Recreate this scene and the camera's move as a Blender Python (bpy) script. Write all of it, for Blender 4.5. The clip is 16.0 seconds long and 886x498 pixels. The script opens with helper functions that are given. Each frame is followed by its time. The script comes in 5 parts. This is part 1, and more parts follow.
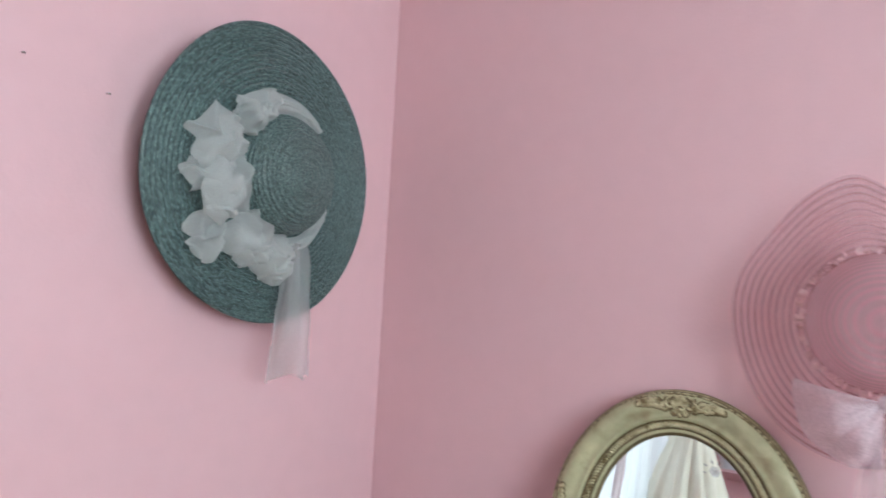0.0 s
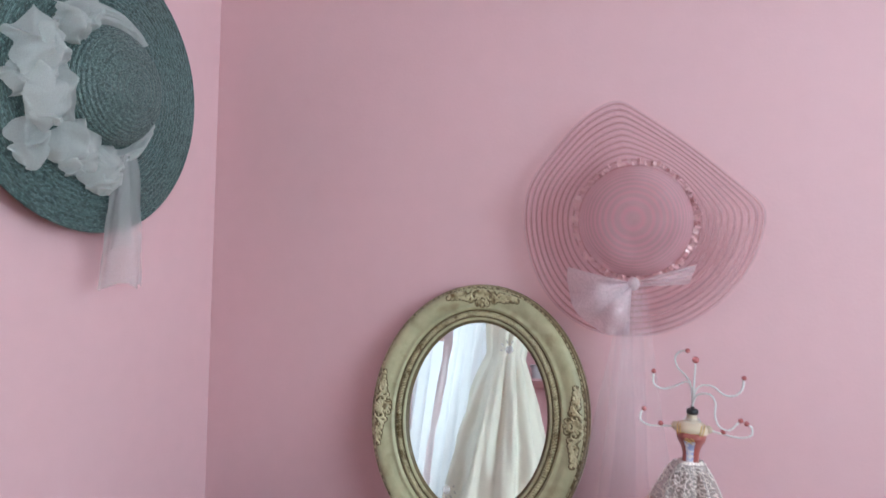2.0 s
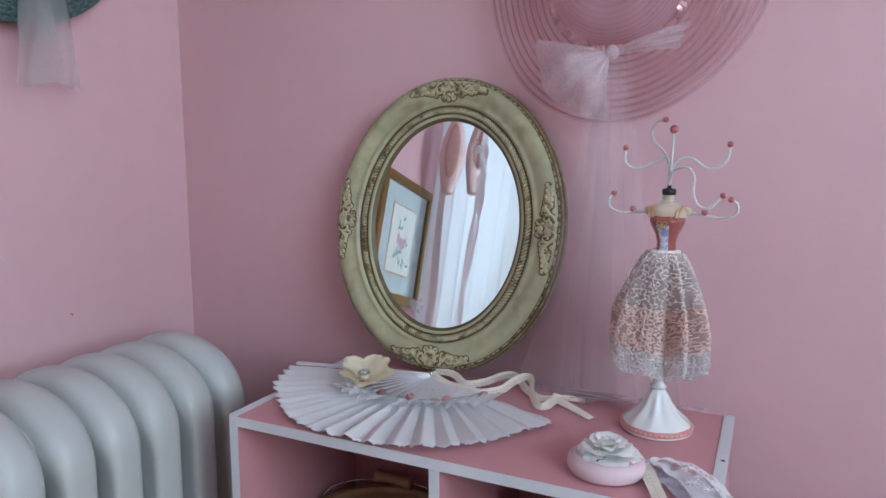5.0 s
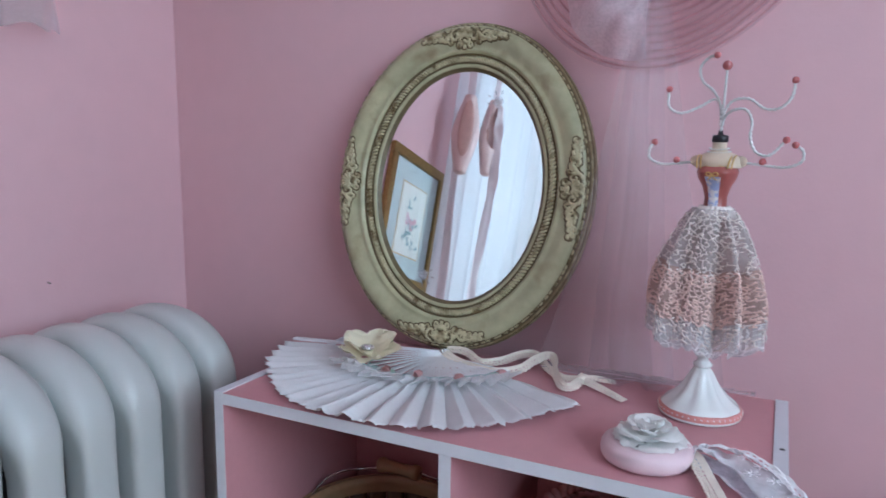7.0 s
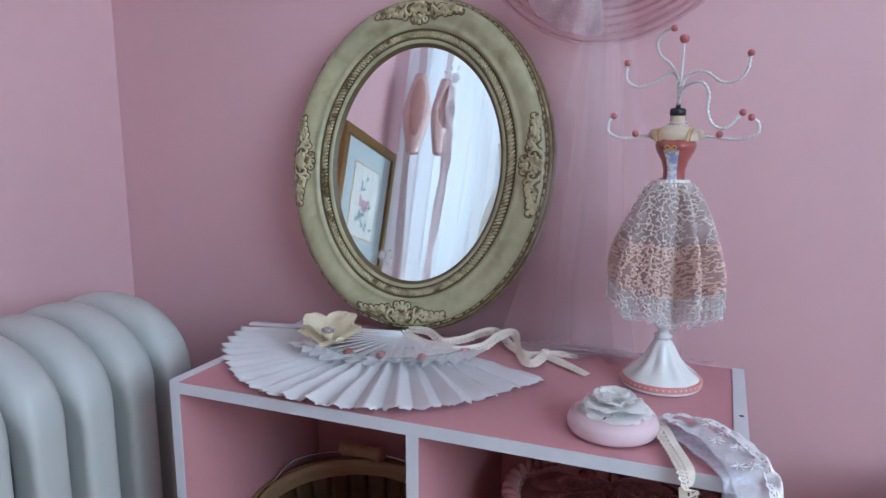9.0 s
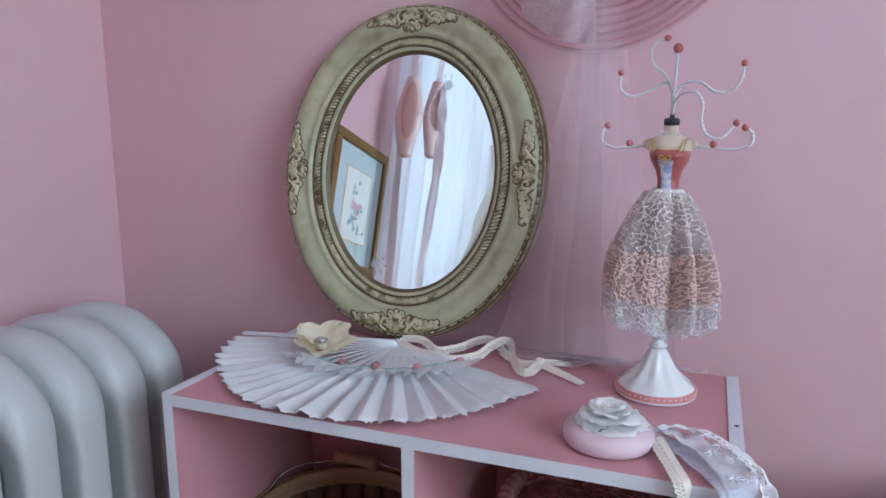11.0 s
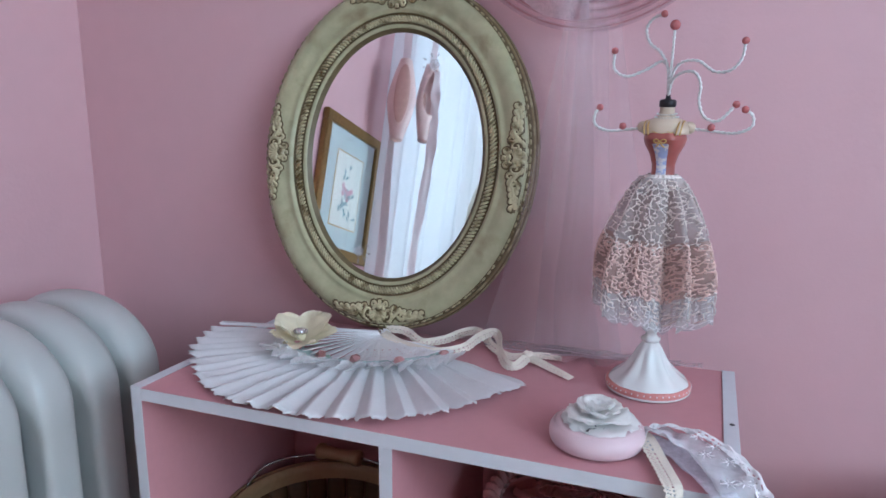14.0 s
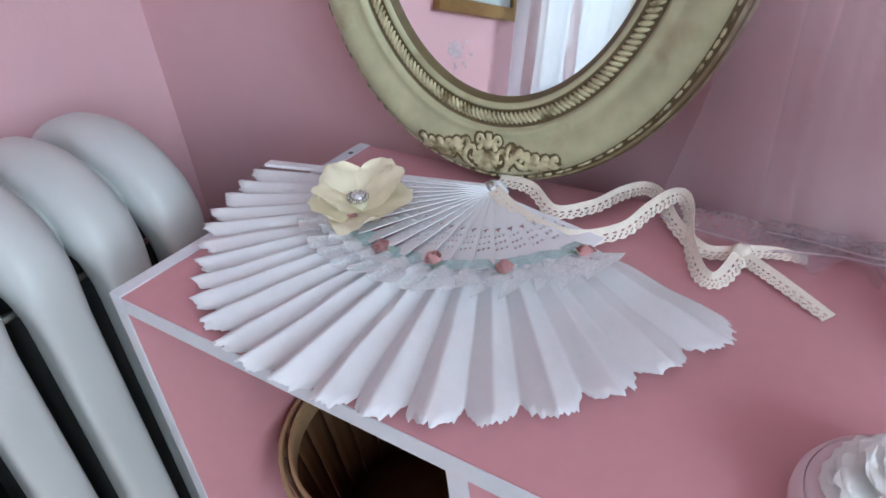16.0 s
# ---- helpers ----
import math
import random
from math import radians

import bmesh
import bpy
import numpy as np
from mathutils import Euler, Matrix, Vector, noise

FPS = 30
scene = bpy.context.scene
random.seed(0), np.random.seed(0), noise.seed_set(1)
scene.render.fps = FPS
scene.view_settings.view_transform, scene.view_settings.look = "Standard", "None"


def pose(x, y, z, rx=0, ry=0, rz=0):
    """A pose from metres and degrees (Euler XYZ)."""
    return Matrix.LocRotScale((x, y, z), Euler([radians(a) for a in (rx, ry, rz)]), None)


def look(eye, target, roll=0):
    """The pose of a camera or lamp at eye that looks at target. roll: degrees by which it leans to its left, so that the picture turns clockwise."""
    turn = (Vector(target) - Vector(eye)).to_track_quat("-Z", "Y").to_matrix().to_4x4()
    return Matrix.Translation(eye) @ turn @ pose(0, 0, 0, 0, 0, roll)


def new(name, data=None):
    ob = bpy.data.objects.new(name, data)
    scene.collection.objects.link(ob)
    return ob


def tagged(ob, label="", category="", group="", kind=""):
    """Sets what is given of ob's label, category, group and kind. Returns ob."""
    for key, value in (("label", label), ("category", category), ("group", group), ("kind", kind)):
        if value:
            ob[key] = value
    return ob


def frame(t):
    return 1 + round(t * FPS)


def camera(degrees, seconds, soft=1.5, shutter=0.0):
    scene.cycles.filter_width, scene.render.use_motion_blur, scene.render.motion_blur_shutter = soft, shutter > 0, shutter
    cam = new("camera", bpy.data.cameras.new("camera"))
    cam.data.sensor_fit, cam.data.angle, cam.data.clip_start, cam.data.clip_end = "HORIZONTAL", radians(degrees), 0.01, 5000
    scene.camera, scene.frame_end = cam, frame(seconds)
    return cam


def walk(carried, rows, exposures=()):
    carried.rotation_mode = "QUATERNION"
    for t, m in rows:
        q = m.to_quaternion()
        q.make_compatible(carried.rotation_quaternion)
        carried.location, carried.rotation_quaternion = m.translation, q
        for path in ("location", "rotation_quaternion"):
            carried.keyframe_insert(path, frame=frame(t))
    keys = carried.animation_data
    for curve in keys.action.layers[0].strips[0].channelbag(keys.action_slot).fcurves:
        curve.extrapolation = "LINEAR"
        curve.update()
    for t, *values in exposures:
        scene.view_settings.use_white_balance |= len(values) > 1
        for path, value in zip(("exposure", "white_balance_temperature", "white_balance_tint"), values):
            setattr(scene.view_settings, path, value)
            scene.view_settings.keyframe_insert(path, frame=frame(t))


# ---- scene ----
cam = camera(65.9, 16.0, shutter=0.5)
PATH = [
    (0, (0.9, -1.193, 1.365), (-0.163, 0.493, 1.528), 3.0),
    (0.5, (0.923, -1.231, 1.361), (0.005, 0.54, 1.503), 2.6),
    (1, (0.931, -1.245, 1.35), (0.087, 0.565, 1.459), 2.5),
    (1.5, (0.944, -1.26, 1.326), (0.237, 0.609, 1.391), 2.3),
    (2, (0.972, -1.297, 1.304), (0.345, 0.602, 1.317), 1.8),
    (2.5, (1.018, -1.349, 1.29), (0.368, 0.541, 1.214), 1.5),
    (3, (1.059, -1.388, 1.265), (0.383, 0.488, 1.115), 1.4),
    (3.5, (1.074, -1.359, 1.246), (0.385, 0.511, 1.072), 1.1),
    (4, (1.073, -1.264, 1.195), (0.346, 0.585, 0.969), 0.6),
    (4.5, (1.114, -1.178, 1.144), (0.344, 0.65, 0.889), 0.1),
    (4.7, (1.134, -1.14, 1.135), (0.312, 0.661, 0.855), -0.2),
    (6.8, (1.085, -0.997, 1.057), (0.174, 0.763, 0.786), 0.6),
    (7, (1.081, -0.997, 1.057), (0.203, 0.776, 0.766), 0.6),
    (7.5, (1.072, -0.996, 1.052), (0.276, 0.812, 0.741), 0.6),
    (8, (1.065, -0.996, 1.049), (0.299, 0.823, 0.72), 0.4),
    (8.2, (1.064, -0.993, 1.048), (0.308, 0.827, 0.708), 0.3),
    (10.5, (1.066, -0.991, 1.062), (0.331, 0.837, 0.718), -0.2),
    (11, (1.06, -0.988, 1.064), (0.339, 0.845, 0.718), -0.2),
    (11.5, (1.061, -0.983, 1.067), (0.354, 0.854, 0.713), -0.3),
    (12, (1.062, -0.985, 1.067), (0.34, 0.846, 0.711), -0.3),
    (12.5, (1.064, -0.979, 1.062), (0.33, 0.847, 0.706), -0.3),
    (13, (1.067, -0.969, 1.059), (0.333, 0.854, 0.688), -0.2),
    (13.5, (1.069, -0.963, 1.057), (0.334, 0.859, 0.68), -0.1),
    (14, (1.061, -0.944, 1.059), (0.349, 0.884, 0.673), 0.1),
    (14.2, (1.05, -0.921, 1.064), (0.356, 0.899, 0.609), 0.0),
    (14.5, (1.034, -0.86, 1.065), (0.352, 0.939, 0.517), -0.3),
    (14.7, (1.021, -0.779, 1.067), (0.221, 0.92, 0.377), -2.0),
    (15, (0.992, -0.682, 1.045), (0.047, 0.862, 0.196), -2.8),
    (15.2, (0.975, -0.635, 1.044), (-0.038, 0.824, 0.125), -3.5),
    (15.5, (0.959, -0.592, 1.038), (-0.112, 0.782, 0.055), -5.4),
    (16, (0.941, -0.572, 1.038), (-0.107, 0.758, -0.026), -6.8),
]
EXPOSURES = [(0.0, 0.62, 6450, 3), (2.0, 0.54, 6250, 4), (3.5, 0.15, 6150, 6), (7.0, 0.20, 5700, 6), (14.0, 0.26, 5700, 6), (15.0, 0.18, 5950, 7), (15.5, 0.44, 5950, 6), (16.0, 0.60, 5950, 6)]
walk(cam, [(t, look(eye, target, roll)) for t, eye, target, roll in PATH], EXPOSURES)

# ---- world, sun, window light ----
world = bpy.data.worlds.new("sky")
scene.world = world
world.use_nodes = True
wn = world.node_tree.nodes
sky = wn.new("ShaderNodeTexSky")
sky.sky_type, sky.sun_disc, sky.sun_elevation, sky.sun_rotation = "NISHITA", False, radians(42), radians(100)
world.node_tree.links.new(sky.outputs[0], wn["Background"].inputs[0])
wn["Background"].inputs[1].default_value = 0.10

sun = new("sun", bpy.data.lights.new("sun", "SUN"))
sun.data.energy, sun.data.angle, sun.data.color = 1.7, radians(12), (1.0, 0.96, 0.9)
sun.matrix_world = look((6, -1.0, 6), (0, 0, 0))


def window_light(name, eye, target, w, h, watts, colour):
    lamp = new(name, bpy.data.lights.new(name, "AREA"))
    lamp.data.shape, lamp.data.size, lamp.data.size_y = "RECTANGLE", w, h
    lamp.data.energy, lamp.data.color = watts, colour
    lamp.matrix_world = look(eye, target)
    return lamp


window_light("daylight_east", (2.74, -1.50, 1.60), (0, -0.80, 1.45), 1.56, 1.20, 32, (0.72, 0.89, 1.0))
window_light("daylight_west", (-0.045, -1.91, 1.45), (1, -1.91, 1.35), 1.05, 1.5, 4.0, (0.86, 0.93, 1.0))


# ---- materials ----
def mat(name, col, rough=0.5, metal=0.0, var=0.1, fine=60, big=4, bump=0.1, bump_scale=300, depth=0.001,
        stain=None, stain_scale=8, stain_lo=0.55, stain_hi=0.7, spec=0.5, sheen=0.0, coat=0.0, back=0.0):
    m = bpy.data.materials.new(name)
    m.use_nodes = True
    nt = m.node_tree
    n, l = nt.nodes, nt.links
    b = n["Principled BSDF"]
    tc = n.new("ShaderNodeTexCoord")

    def noise_node(scale, detail=4):
        t = n.new("ShaderNodeTexNoise")
        t.inputs["Scale"].default_value, t.inputs["Detail"].default_value = scale, detail
        l.new(tc.outputs["Object"], t.inputs["Vector"])
        return t
    f, g = noise_node(fine), noise_node(big)
    add = n.new("ShaderNodeMath")
    add.operation = "ADD"
    l.new(f.outputs[0], add.inputs[0])
    l.new(g.outputs[0], add.inputs[1])
    ramp = n.new("ShaderNodeMapRange")
    ramp.inputs[1].default_value, ramp.inputs[2].default_value = 0.6, 1.4
    l.new(add.outputs[0], ramp.inputs[0])
    mix = n.new("ShaderNodeMix")
    mix.data_type = "RGBA"
    mix.inputs[6].default_value = (*[c * (1 - var) for c in col], 1)
    mix.inputs[7].default_value = (*[min(1, c * (1 + var)) for c in col], 1)
    l.new(ramp.outputs[0], mix.inputs[0])
    out = mix.outputs[2]
    if stain:
        s = noise_node(stain_scale, 8)
        r = n.new("ShaderNodeMapRange")
        r.inputs[1].default_value, r.inputs[2].default_value = stain_lo, stain_hi
        l.new(s.outputs[0], r.inputs[0])
        mx = n.new("ShaderNodeMix")
        mx.data_type = "RGBA"
        mx.inputs[7].default_value = (*stain, 1)
        l.new(r.outputs[0], mx.inputs[0])
        l.new(out, mx.inputs[6])
        out = mx.outputs[2]
    l.new(out, b.inputs["Base Color"])
    rr = n.new("ShaderNodeMapRange")
    rr.inputs[3].default_value, rr.inputs[4].default_value = max(0.02, rough - 0.08), min(1, rough + 0.08)
    l.new(g.outputs[0], rr.inputs[0])
    l.new(rr.outputs[0], b.inputs["Roughness"])
    b.inputs["Metallic"].default_value = metal
    b.inputs["Specular IOR Level"].default_value = spec
    b.inputs["Sheen Weight"].default_value = sheen
    b.inputs["Coat Weight"].default_value = coat
    if bump:
        k = noise_node(bump_scale, 5)
        bp = n.new("ShaderNodeBump")
        bp.inputs["Strength"].default_value, bp.inputs["Distance"].default_value = bump, depth
        l.new(k.outputs[0], bp.inputs["Height"])
        l.new(bp.outputs[0], b.inputs["Normal"])
    if back:
        t = n.new("ShaderNodeBsdfTranslucent")
        l.new(out, t.inputs[0])
        ms = n.new("ShaderNodeMixShader")
        ms.inputs[0].default_value = back
        l.new(b.outputs[0], ms.inputs[1])
        l.new(t.outputs[0], ms.inputs[2])
        l.new(ms.outputs[0], n["Material Output"].inputs[0])
    return m


def sheer(name, col, opacity, back=0.5, weave=260, rings=0, ring_add=0.3, holes=0, hole_size=0.1, holes_uv=(1, 1), ring_col=None):
    """Thin cloth: part clear, part scattering, with a weave, woven rings or lace holes in its own layout."""
    m = bpy.data.materials.new(name)
    m.use_nodes = True
    n, l = m.node_tree.nodes, m.node_tree.links
    n.remove(n["Principled BSDF"])
    tc = n.new("ShaderNodeTexCoord")
    d, t, clear = n.new("ShaderNodeBsdfDiffuse"), n.new("ShaderNodeBsdfTranslucent"), n.new("ShaderNodeBsdfTransparent")
    d.inputs[0].default_value = t.inputs[0].default_value = (*col, 1)
    cloth, out = n.new("ShaderNodeMixShader"), n.new("ShaderNodeMixShader")
    cloth.inputs[0].default_value = back
    l.new(d.outputs[0], cloth.inputs[1])
    l.new(t.outputs[0], cloth.inputs[2])
    l.new(clear.outputs[0], out.inputs[1])
    l.new(cloth.outputs[0], out.inputs[2])
    noi = n.new("ShaderNodeTexNoise")
    noi.inputs["Scale"].default_value, noi.inputs["Detail"].default_value = weave, 2
    l.new(tc.outputs["Object"], noi.inputs["Vector"])
    mr = n.new("ShaderNodeMapRange")
    mr.inputs[3].default_value, mr.inputs[4].default_value = opacity * 0.88, min(1, opacity * 1.12)
    mr.inputs[1].default_value, mr.inputs[2].default_value = 0.3, 0.7
    l.new(noi.outputs[0], mr.inputs[0])
    fac = mr.outputs[0]
    if rings:
        sep = n.new("ShaderNodeSeparateXYZ")
        l.new(tc.outputs["UV"], sep.inputs[0])
        mul = n.new("ShaderNodeMath")
        mul.operation = "MULTIPLY"
        mul.inputs[1].default_value = rings
        l.new(sep.outputs[1], mul.inputs[0])
        pp = n.new("ShaderNodeMath")
        pp.operation = "PINGPONG"
        pp.inputs[1].default_value = 0.5
        l.new(mul.outputs[0], pp.inputs[0])
        r2 = n.new("ShaderNodeMapRange")
        r2.interpolation_type = "SMOOTHSTEP"
        r2.inputs[1].default_value, r2.inputs[2].default_value = 0.12, 0.50
        r2.inputs[4].default_value = ring_add
        l.new(pp.outputs[0], r2.inputs[0])
        ad = n.new("ShaderNodeMath")
        ad.operation = "ADD"
        l.new(fac, ad.inputs[0])
        l.new(r2.outputs[0], ad.inputs[1])
        fac = ad.outputs[0]
        if ring_col:
            cm = n.new("ShaderNodeMix")
            cm.data_type = "RGBA"
            cm.inputs[6].default_value, cm.inputs[7].default_value = (*col, 1), (*ring_col, 1)
            dv = n.new("ShaderNodeMath")
            dv.operation = "DIVIDE"
            dv.inputs[1].default_value = ring_add
            l.new(r2.outputs[0], dv.inputs[0])
            l.new(dv.outputs[0], cm.inputs[0])
            l.new(cm.outputs[2], d.inputs[0])
            l.new(cm.outputs[2], t.inputs[0])
    if holes:
        mp = n.new("ShaderNodeMapping")
        mp.inputs["Scale"].default_value = (*holes_uv, 1)
        l.new(tc.outputs["UV"], mp.inputs[0])
        vo = n.new("ShaderNodeTexVoronoi")
        vo.feature = "DISTANCE_TO_EDGE"
        vo.inputs["Scale"].default_value = holes
        l.new(mp.outputs[0], vo.inputs["Vector"])
        r3 = n.new("ShaderNodeMapRange")
        r3.inputs[1].default_value, r3.inputs[2].default_value = hole_size, hole_size * 1.5
        r3.inputs[3].default_value, r3.inputs[4].default_value = 0.8, 0.0
        l.new(vo.outputs["Distance"], r3.inputs[0])
        ad = n.new("ShaderNodeMath")
        ad.operation = "MAXIMUM"
        l.new(fac, ad.inputs[0])
        l.new(r3.outputs[0], ad.inputs[1])
        fac = ad.outputs[0]
    cl = n.new("ShaderNodeClamp")
    l.new(fac, cl.inputs[0])
    l.new(cl.outputs[0], out.inputs[0])
    l.new(out.outputs[0], n["Material Output"].inputs[0])
    return m


def straw(name, col, dark, rows, stitches):
    """Plaited straw: short strands along rows sewn one inside the other."""
    m = mat(name, col, rough=0.42, var=0.15, fine=120, bump=0)
    n, l = m.node_tree.nodes, m.node_tree.links
    b = n["Principled BSDF"]
    tc = n.new("ShaderNodeTexCoord")
    br = n.new("ShaderNodeTexBrick")
    mp = n.new("ShaderNodeMapping")
    mp.inputs["Scale"].default_value = (stitches, rows, 1)
    shake, addv = n.new("ShaderNodeTexNoise"), n.new("ShaderNodeVectorMath")
    shake.inputs["Scale"].default_value = 90
    addv.operation = "MULTIPLY_ADD"
    addv.inputs[1].default_value = (0.0015, 0.002, 0)
    l.new(tc.outputs["Object"], shake.inputs["Vector"])
    l.new(shake.outputs["Color"], addv.inputs[0])
    l.new(tc.outputs["UV"], addv.inputs[2])
    l.new(addv.outputs[0], mp.inputs[0])
    l.new(mp.outputs[0], br.inputs["Vector"])
    br.inputs["Scale"].default_value, br.inputs["Brick Width"].default_value, br.inputs["Row Height"].default_value = 1, 1.0, 0.5
    br.inputs["Mortar Size"].default_value, br.inputs["Mortar Smooth"].default_value, br.inputs["Bias"].default_value = 0.07, 0.8, 0.0
    br.inputs["Color1"].default_value = (*col, 1)
    br.inputs["Color2"].default_value = (*[min(1, c * 2.4 + 0.065) for c in col], 1)
    br.inputs["Mortar"].default_value = (*dark, 1)
    l.new(br.outputs["Color"], b.inputs["Base Color"])
    bp = n.new("ShaderNodeBump")
    bp.inputs["Strength"].default_value, bp.inputs["Distance"].default_value = 0.7, 0.0012
    bp.invert = True
    l.new(br.outputs["Fac"], bp.inputs["Height"])
    l.new(bp.outputs[0], b.inputs["Normal"])
    return m


def wood(name, col, dark, rough=0.5, scale=(3, 40, 40)):
    m = mat(name, col, rough=rough, bump=0)
    n, l = m.node_tree.nodes, m.node_tree.links
    tc, mp, no, mx = n.new("ShaderNodeTexCoord"), n.new("ShaderNodeMapping"), n.new("ShaderNodeTexNoise"), n.new("ShaderNodeMix")
    mp.inputs["Scale"].default_value = scale
    l.new(tc.outputs["Object"], mp.inputs[0])
    l.new(mp.outputs[0], no.inputs["Vector"])
    no.inputs["Scale"].default_value, no.inputs["Detail"].default_value, no.inputs["Distortion"].default_value = 2, 6, 1.0
    mx.data_type = "RGBA"
    mx.inputs[6].default_value, mx.inputs[7].default_value = (*dark, 1), (*col, 1)
    l.new(no.outputs[0], mx.inputs[0])
    l.new(mx.outputs[2], n["Principled BSDF"].inputs["Base Color"])
    return m


PINK_WALL = mat("pink_wall_paint", (0.710, 0.443, 0.468), rough=0.55, var=0.025, fine=25, big=1.6, bump=0.25, bump_scale=140, depth=0.0012, spec=0.35)
CEIL = mat("ceiling_paint", (0.78, 0.76, 0.75), rough=0.8, var=0.03)
FLOOR = wood("oak_floor", (0.38, 0.245, 0.14), (0.24, 0.145, 0.08), 0.4, (30, 2, 30))
PINK_BOARD = mat("pink_board", (0.58, 0.275, 0.300), rough=0.38, var=0.035, fine=90, big=6, bump=0.12, bump_scale=500, depth=0.0005)
WHITE_EDGE = mat("white_edging", (0.66, 0.67, 0.71), rough=0.4, var=0.04, fine=80, bump=0.08)
RAD_WHITE = mat("radiator_enamel", (0.51, 0.525, 0.51), rough=0.40, var=0.03, fine=14, big=3, bump=0.2, bump_scale=70, depth=0.0012)
# near black: the shade deep between the radiator sections, put into the colour
GAP_SHADE = mat("gap_shade", (0.016, 0.015, 0.015), rough=0.7, var=0.3)
GILT = mat("aged_cream_gilt", (0.42, 0.395, 0.24), rough=0.38, var=0.22, fine=50, big=9, bump=0.35, bump_scale=120, depth=0.001,
           stain=(0.27, 0.22, 0.12), stain_scale=26, stain_lo=0.56, stain_hi=0.78)
GILT_DARK = mat("brown_glaze", (0.12, 0.085, 0.035), rough=0.45, var=0.3, fine=70, bump=0.3)
GILT_BROWN = mat("brown_rubbed_gilt", (0.25, 0.19, 0.095), rough=0.42, var=0.25, fine=80, big=14, bump=0.3, bump_scale=140,
                 stain=(0.42, 0.36, 0.21), stain_scale=60, stain_lo=0.5, stain_hi=0.62)
GILT_LIGHT = mat("rubbed_cream_gilt", (0.50, 0.44, 0.265), rough=0.34, var=0.22, fine=90, big=20, bump=0.4, bump_scale=180,
                 stain=(0.15, 0.10, 0.035), stain_scale=60, stain_lo=0.5, stain_hi=0.66)
MIRROR = bpy.data.materials.new("silvered_glass")
MIRROR.use_nodes = True
MIRROR.node_tree.nodes["Principled BSDF"].inputs["Base Color"].default_value = (0.88, 0.9, 0.9, 1)
MIRROR.node_tree.nodes["Principled BSDF"].inputs["Metallic"].default_value = 1
MIRROR.node_tree.nodes["Principled BSDF"].inputs["Roughness"].default_value = 0.015
FAN_WHITE = mat("white_fan_cloth", (0.86, 0.845, 0.855), rough=0.7, var=0.03, fine=150, big=12, bump=0.25, bump_scale=900, depth=0.0004, back=0.3)
STICK_WHITE = mat("white_fan_stick", (0.83, 0.81, 0.83), rough=0.35, var=0.04, bump=0.1)
CREAM_PETAL = mat("cream_silk_petal", (0.86, 0.785, 0.58), rough=0.6, var=0.07, fine=60, big=25, bump=0.3, bump_scale=250, back=0.25)
WHITE_PETAL = mat("white_silk_petal", (0.94, 0.93, 0.91), rough=0.6, var=0.05, fine=60, big=25, bump=0.25, bump_scale=250, back=0.4)
ROSE_PINK = mat("rose_satin", (0.60, 0.31, 0.30), rough=0.4, var=0.12, fine=200, bump=0.1)
LEAF_GREEN = mat("green_satin", (0.36, 0.50, 0.40), rough=0.45, var=0.15, fine=200, bump=0.1)
AQUA = sheer("aqua_sheer_ribbon", (0.66, 0.86, 0.86), 0.62, 0.4)
CROCHET = mat("cream_cotton_lace", (0.78, 0.69, 0.59), rough=0.85, var=0.12, fine=700, big=40, bump=0.6, bump_scale=900, depth=0.0006, sheen=0.2)
FRILL_LACE = sheer("white_frill_lace", (0.97, 0.97, 0.98), 0.62, 0.45, weave=420)
HEM_LACE = sheer("white_net_lace", (0.90, 0.88, 0.89), 0.40, 0.35, holes=7, hole_size=0.045, holes_uv=(7, 1))
LILAC_TULLE = sheer("lilac_tulle", (0.86, 0.86, 0.93), 0.6, 0.4)
VEIL_LACE = sheer("veil_lace", (0.92, 0.91, 0.94), 0.55, 0.4, weave=120)
LACE_PALE = mat("pale_lace_thread", (0.88, 0.86, 0.88), rough=0.8, var=0.08, fine=500, bump=0.3)
PINK_TULLE = sheer("pink_tulle", (0.94, 0.86, 0.90), 0.16, 0.5)
HEM_TULLE = sheer("folded_tulle", (0.86, 0.78, 0.82), 0.30, 0.45)
BOW_TULLE = sheer("mauve_bow_tulle", (0.86, 0.74, 0.78), 0.55, 0.4)
SCARF = sheer("white_scarf_tulle", (0.70, 0.72, 0.70), 0.56, 0.35, weave=900)
SCARF_TAIL = sheer("white_scarf_tail", (0.66, 0.66, 0.66), 0.40, 0.4, weave=900)
HAT_PINK = sheer("pink_braid", (0.65, 0.34, 0.375), 0.24, 0.45, weave=1400, rings=11, ring_add=0.28, ring_col=(0.52, 0.22, 0.25))
CROWN_PINK = sheer("pink_braid_crown", (0.68, 0.43, 0.47), 0.46, 0.4, weave=1600, rings=14, ring_add=0.30, ring_col=(0.56, 0.29, 0.33))
SEQUIN = mat("pink_sequin", (0.82, 0.54, 0.55), rough=0.18, metal=0.30, var=0.2, fine=300, bump=0)
HAT_GREEN = straw("green_straw", (0.036, 0.070, 0.066), (0.012, 0.026, 0.025), 38, 250)
CROWN_GREEN = straw("green_straw_crown", (0.050, 0.082, 0.077), (0.016, 0.029, 0.028), 32, 150)
CERAMIC = mat("white_resin", (0.78, 0.77, 0.75), rough=0.25, var=0.03, bump=0.1, coat=0.3)
CORAL = mat("coral_resin", (0.36, 0.095, 0.08), rough=0.3, var=0.15, fine=60, big=20, bump=0.1, coat=0.3)
CORAL_PALE = mat("pale_coral_resin", (0.60, 0.235, 0.215), rough=0.35, var=0.1, fine=200, bump=0.2)
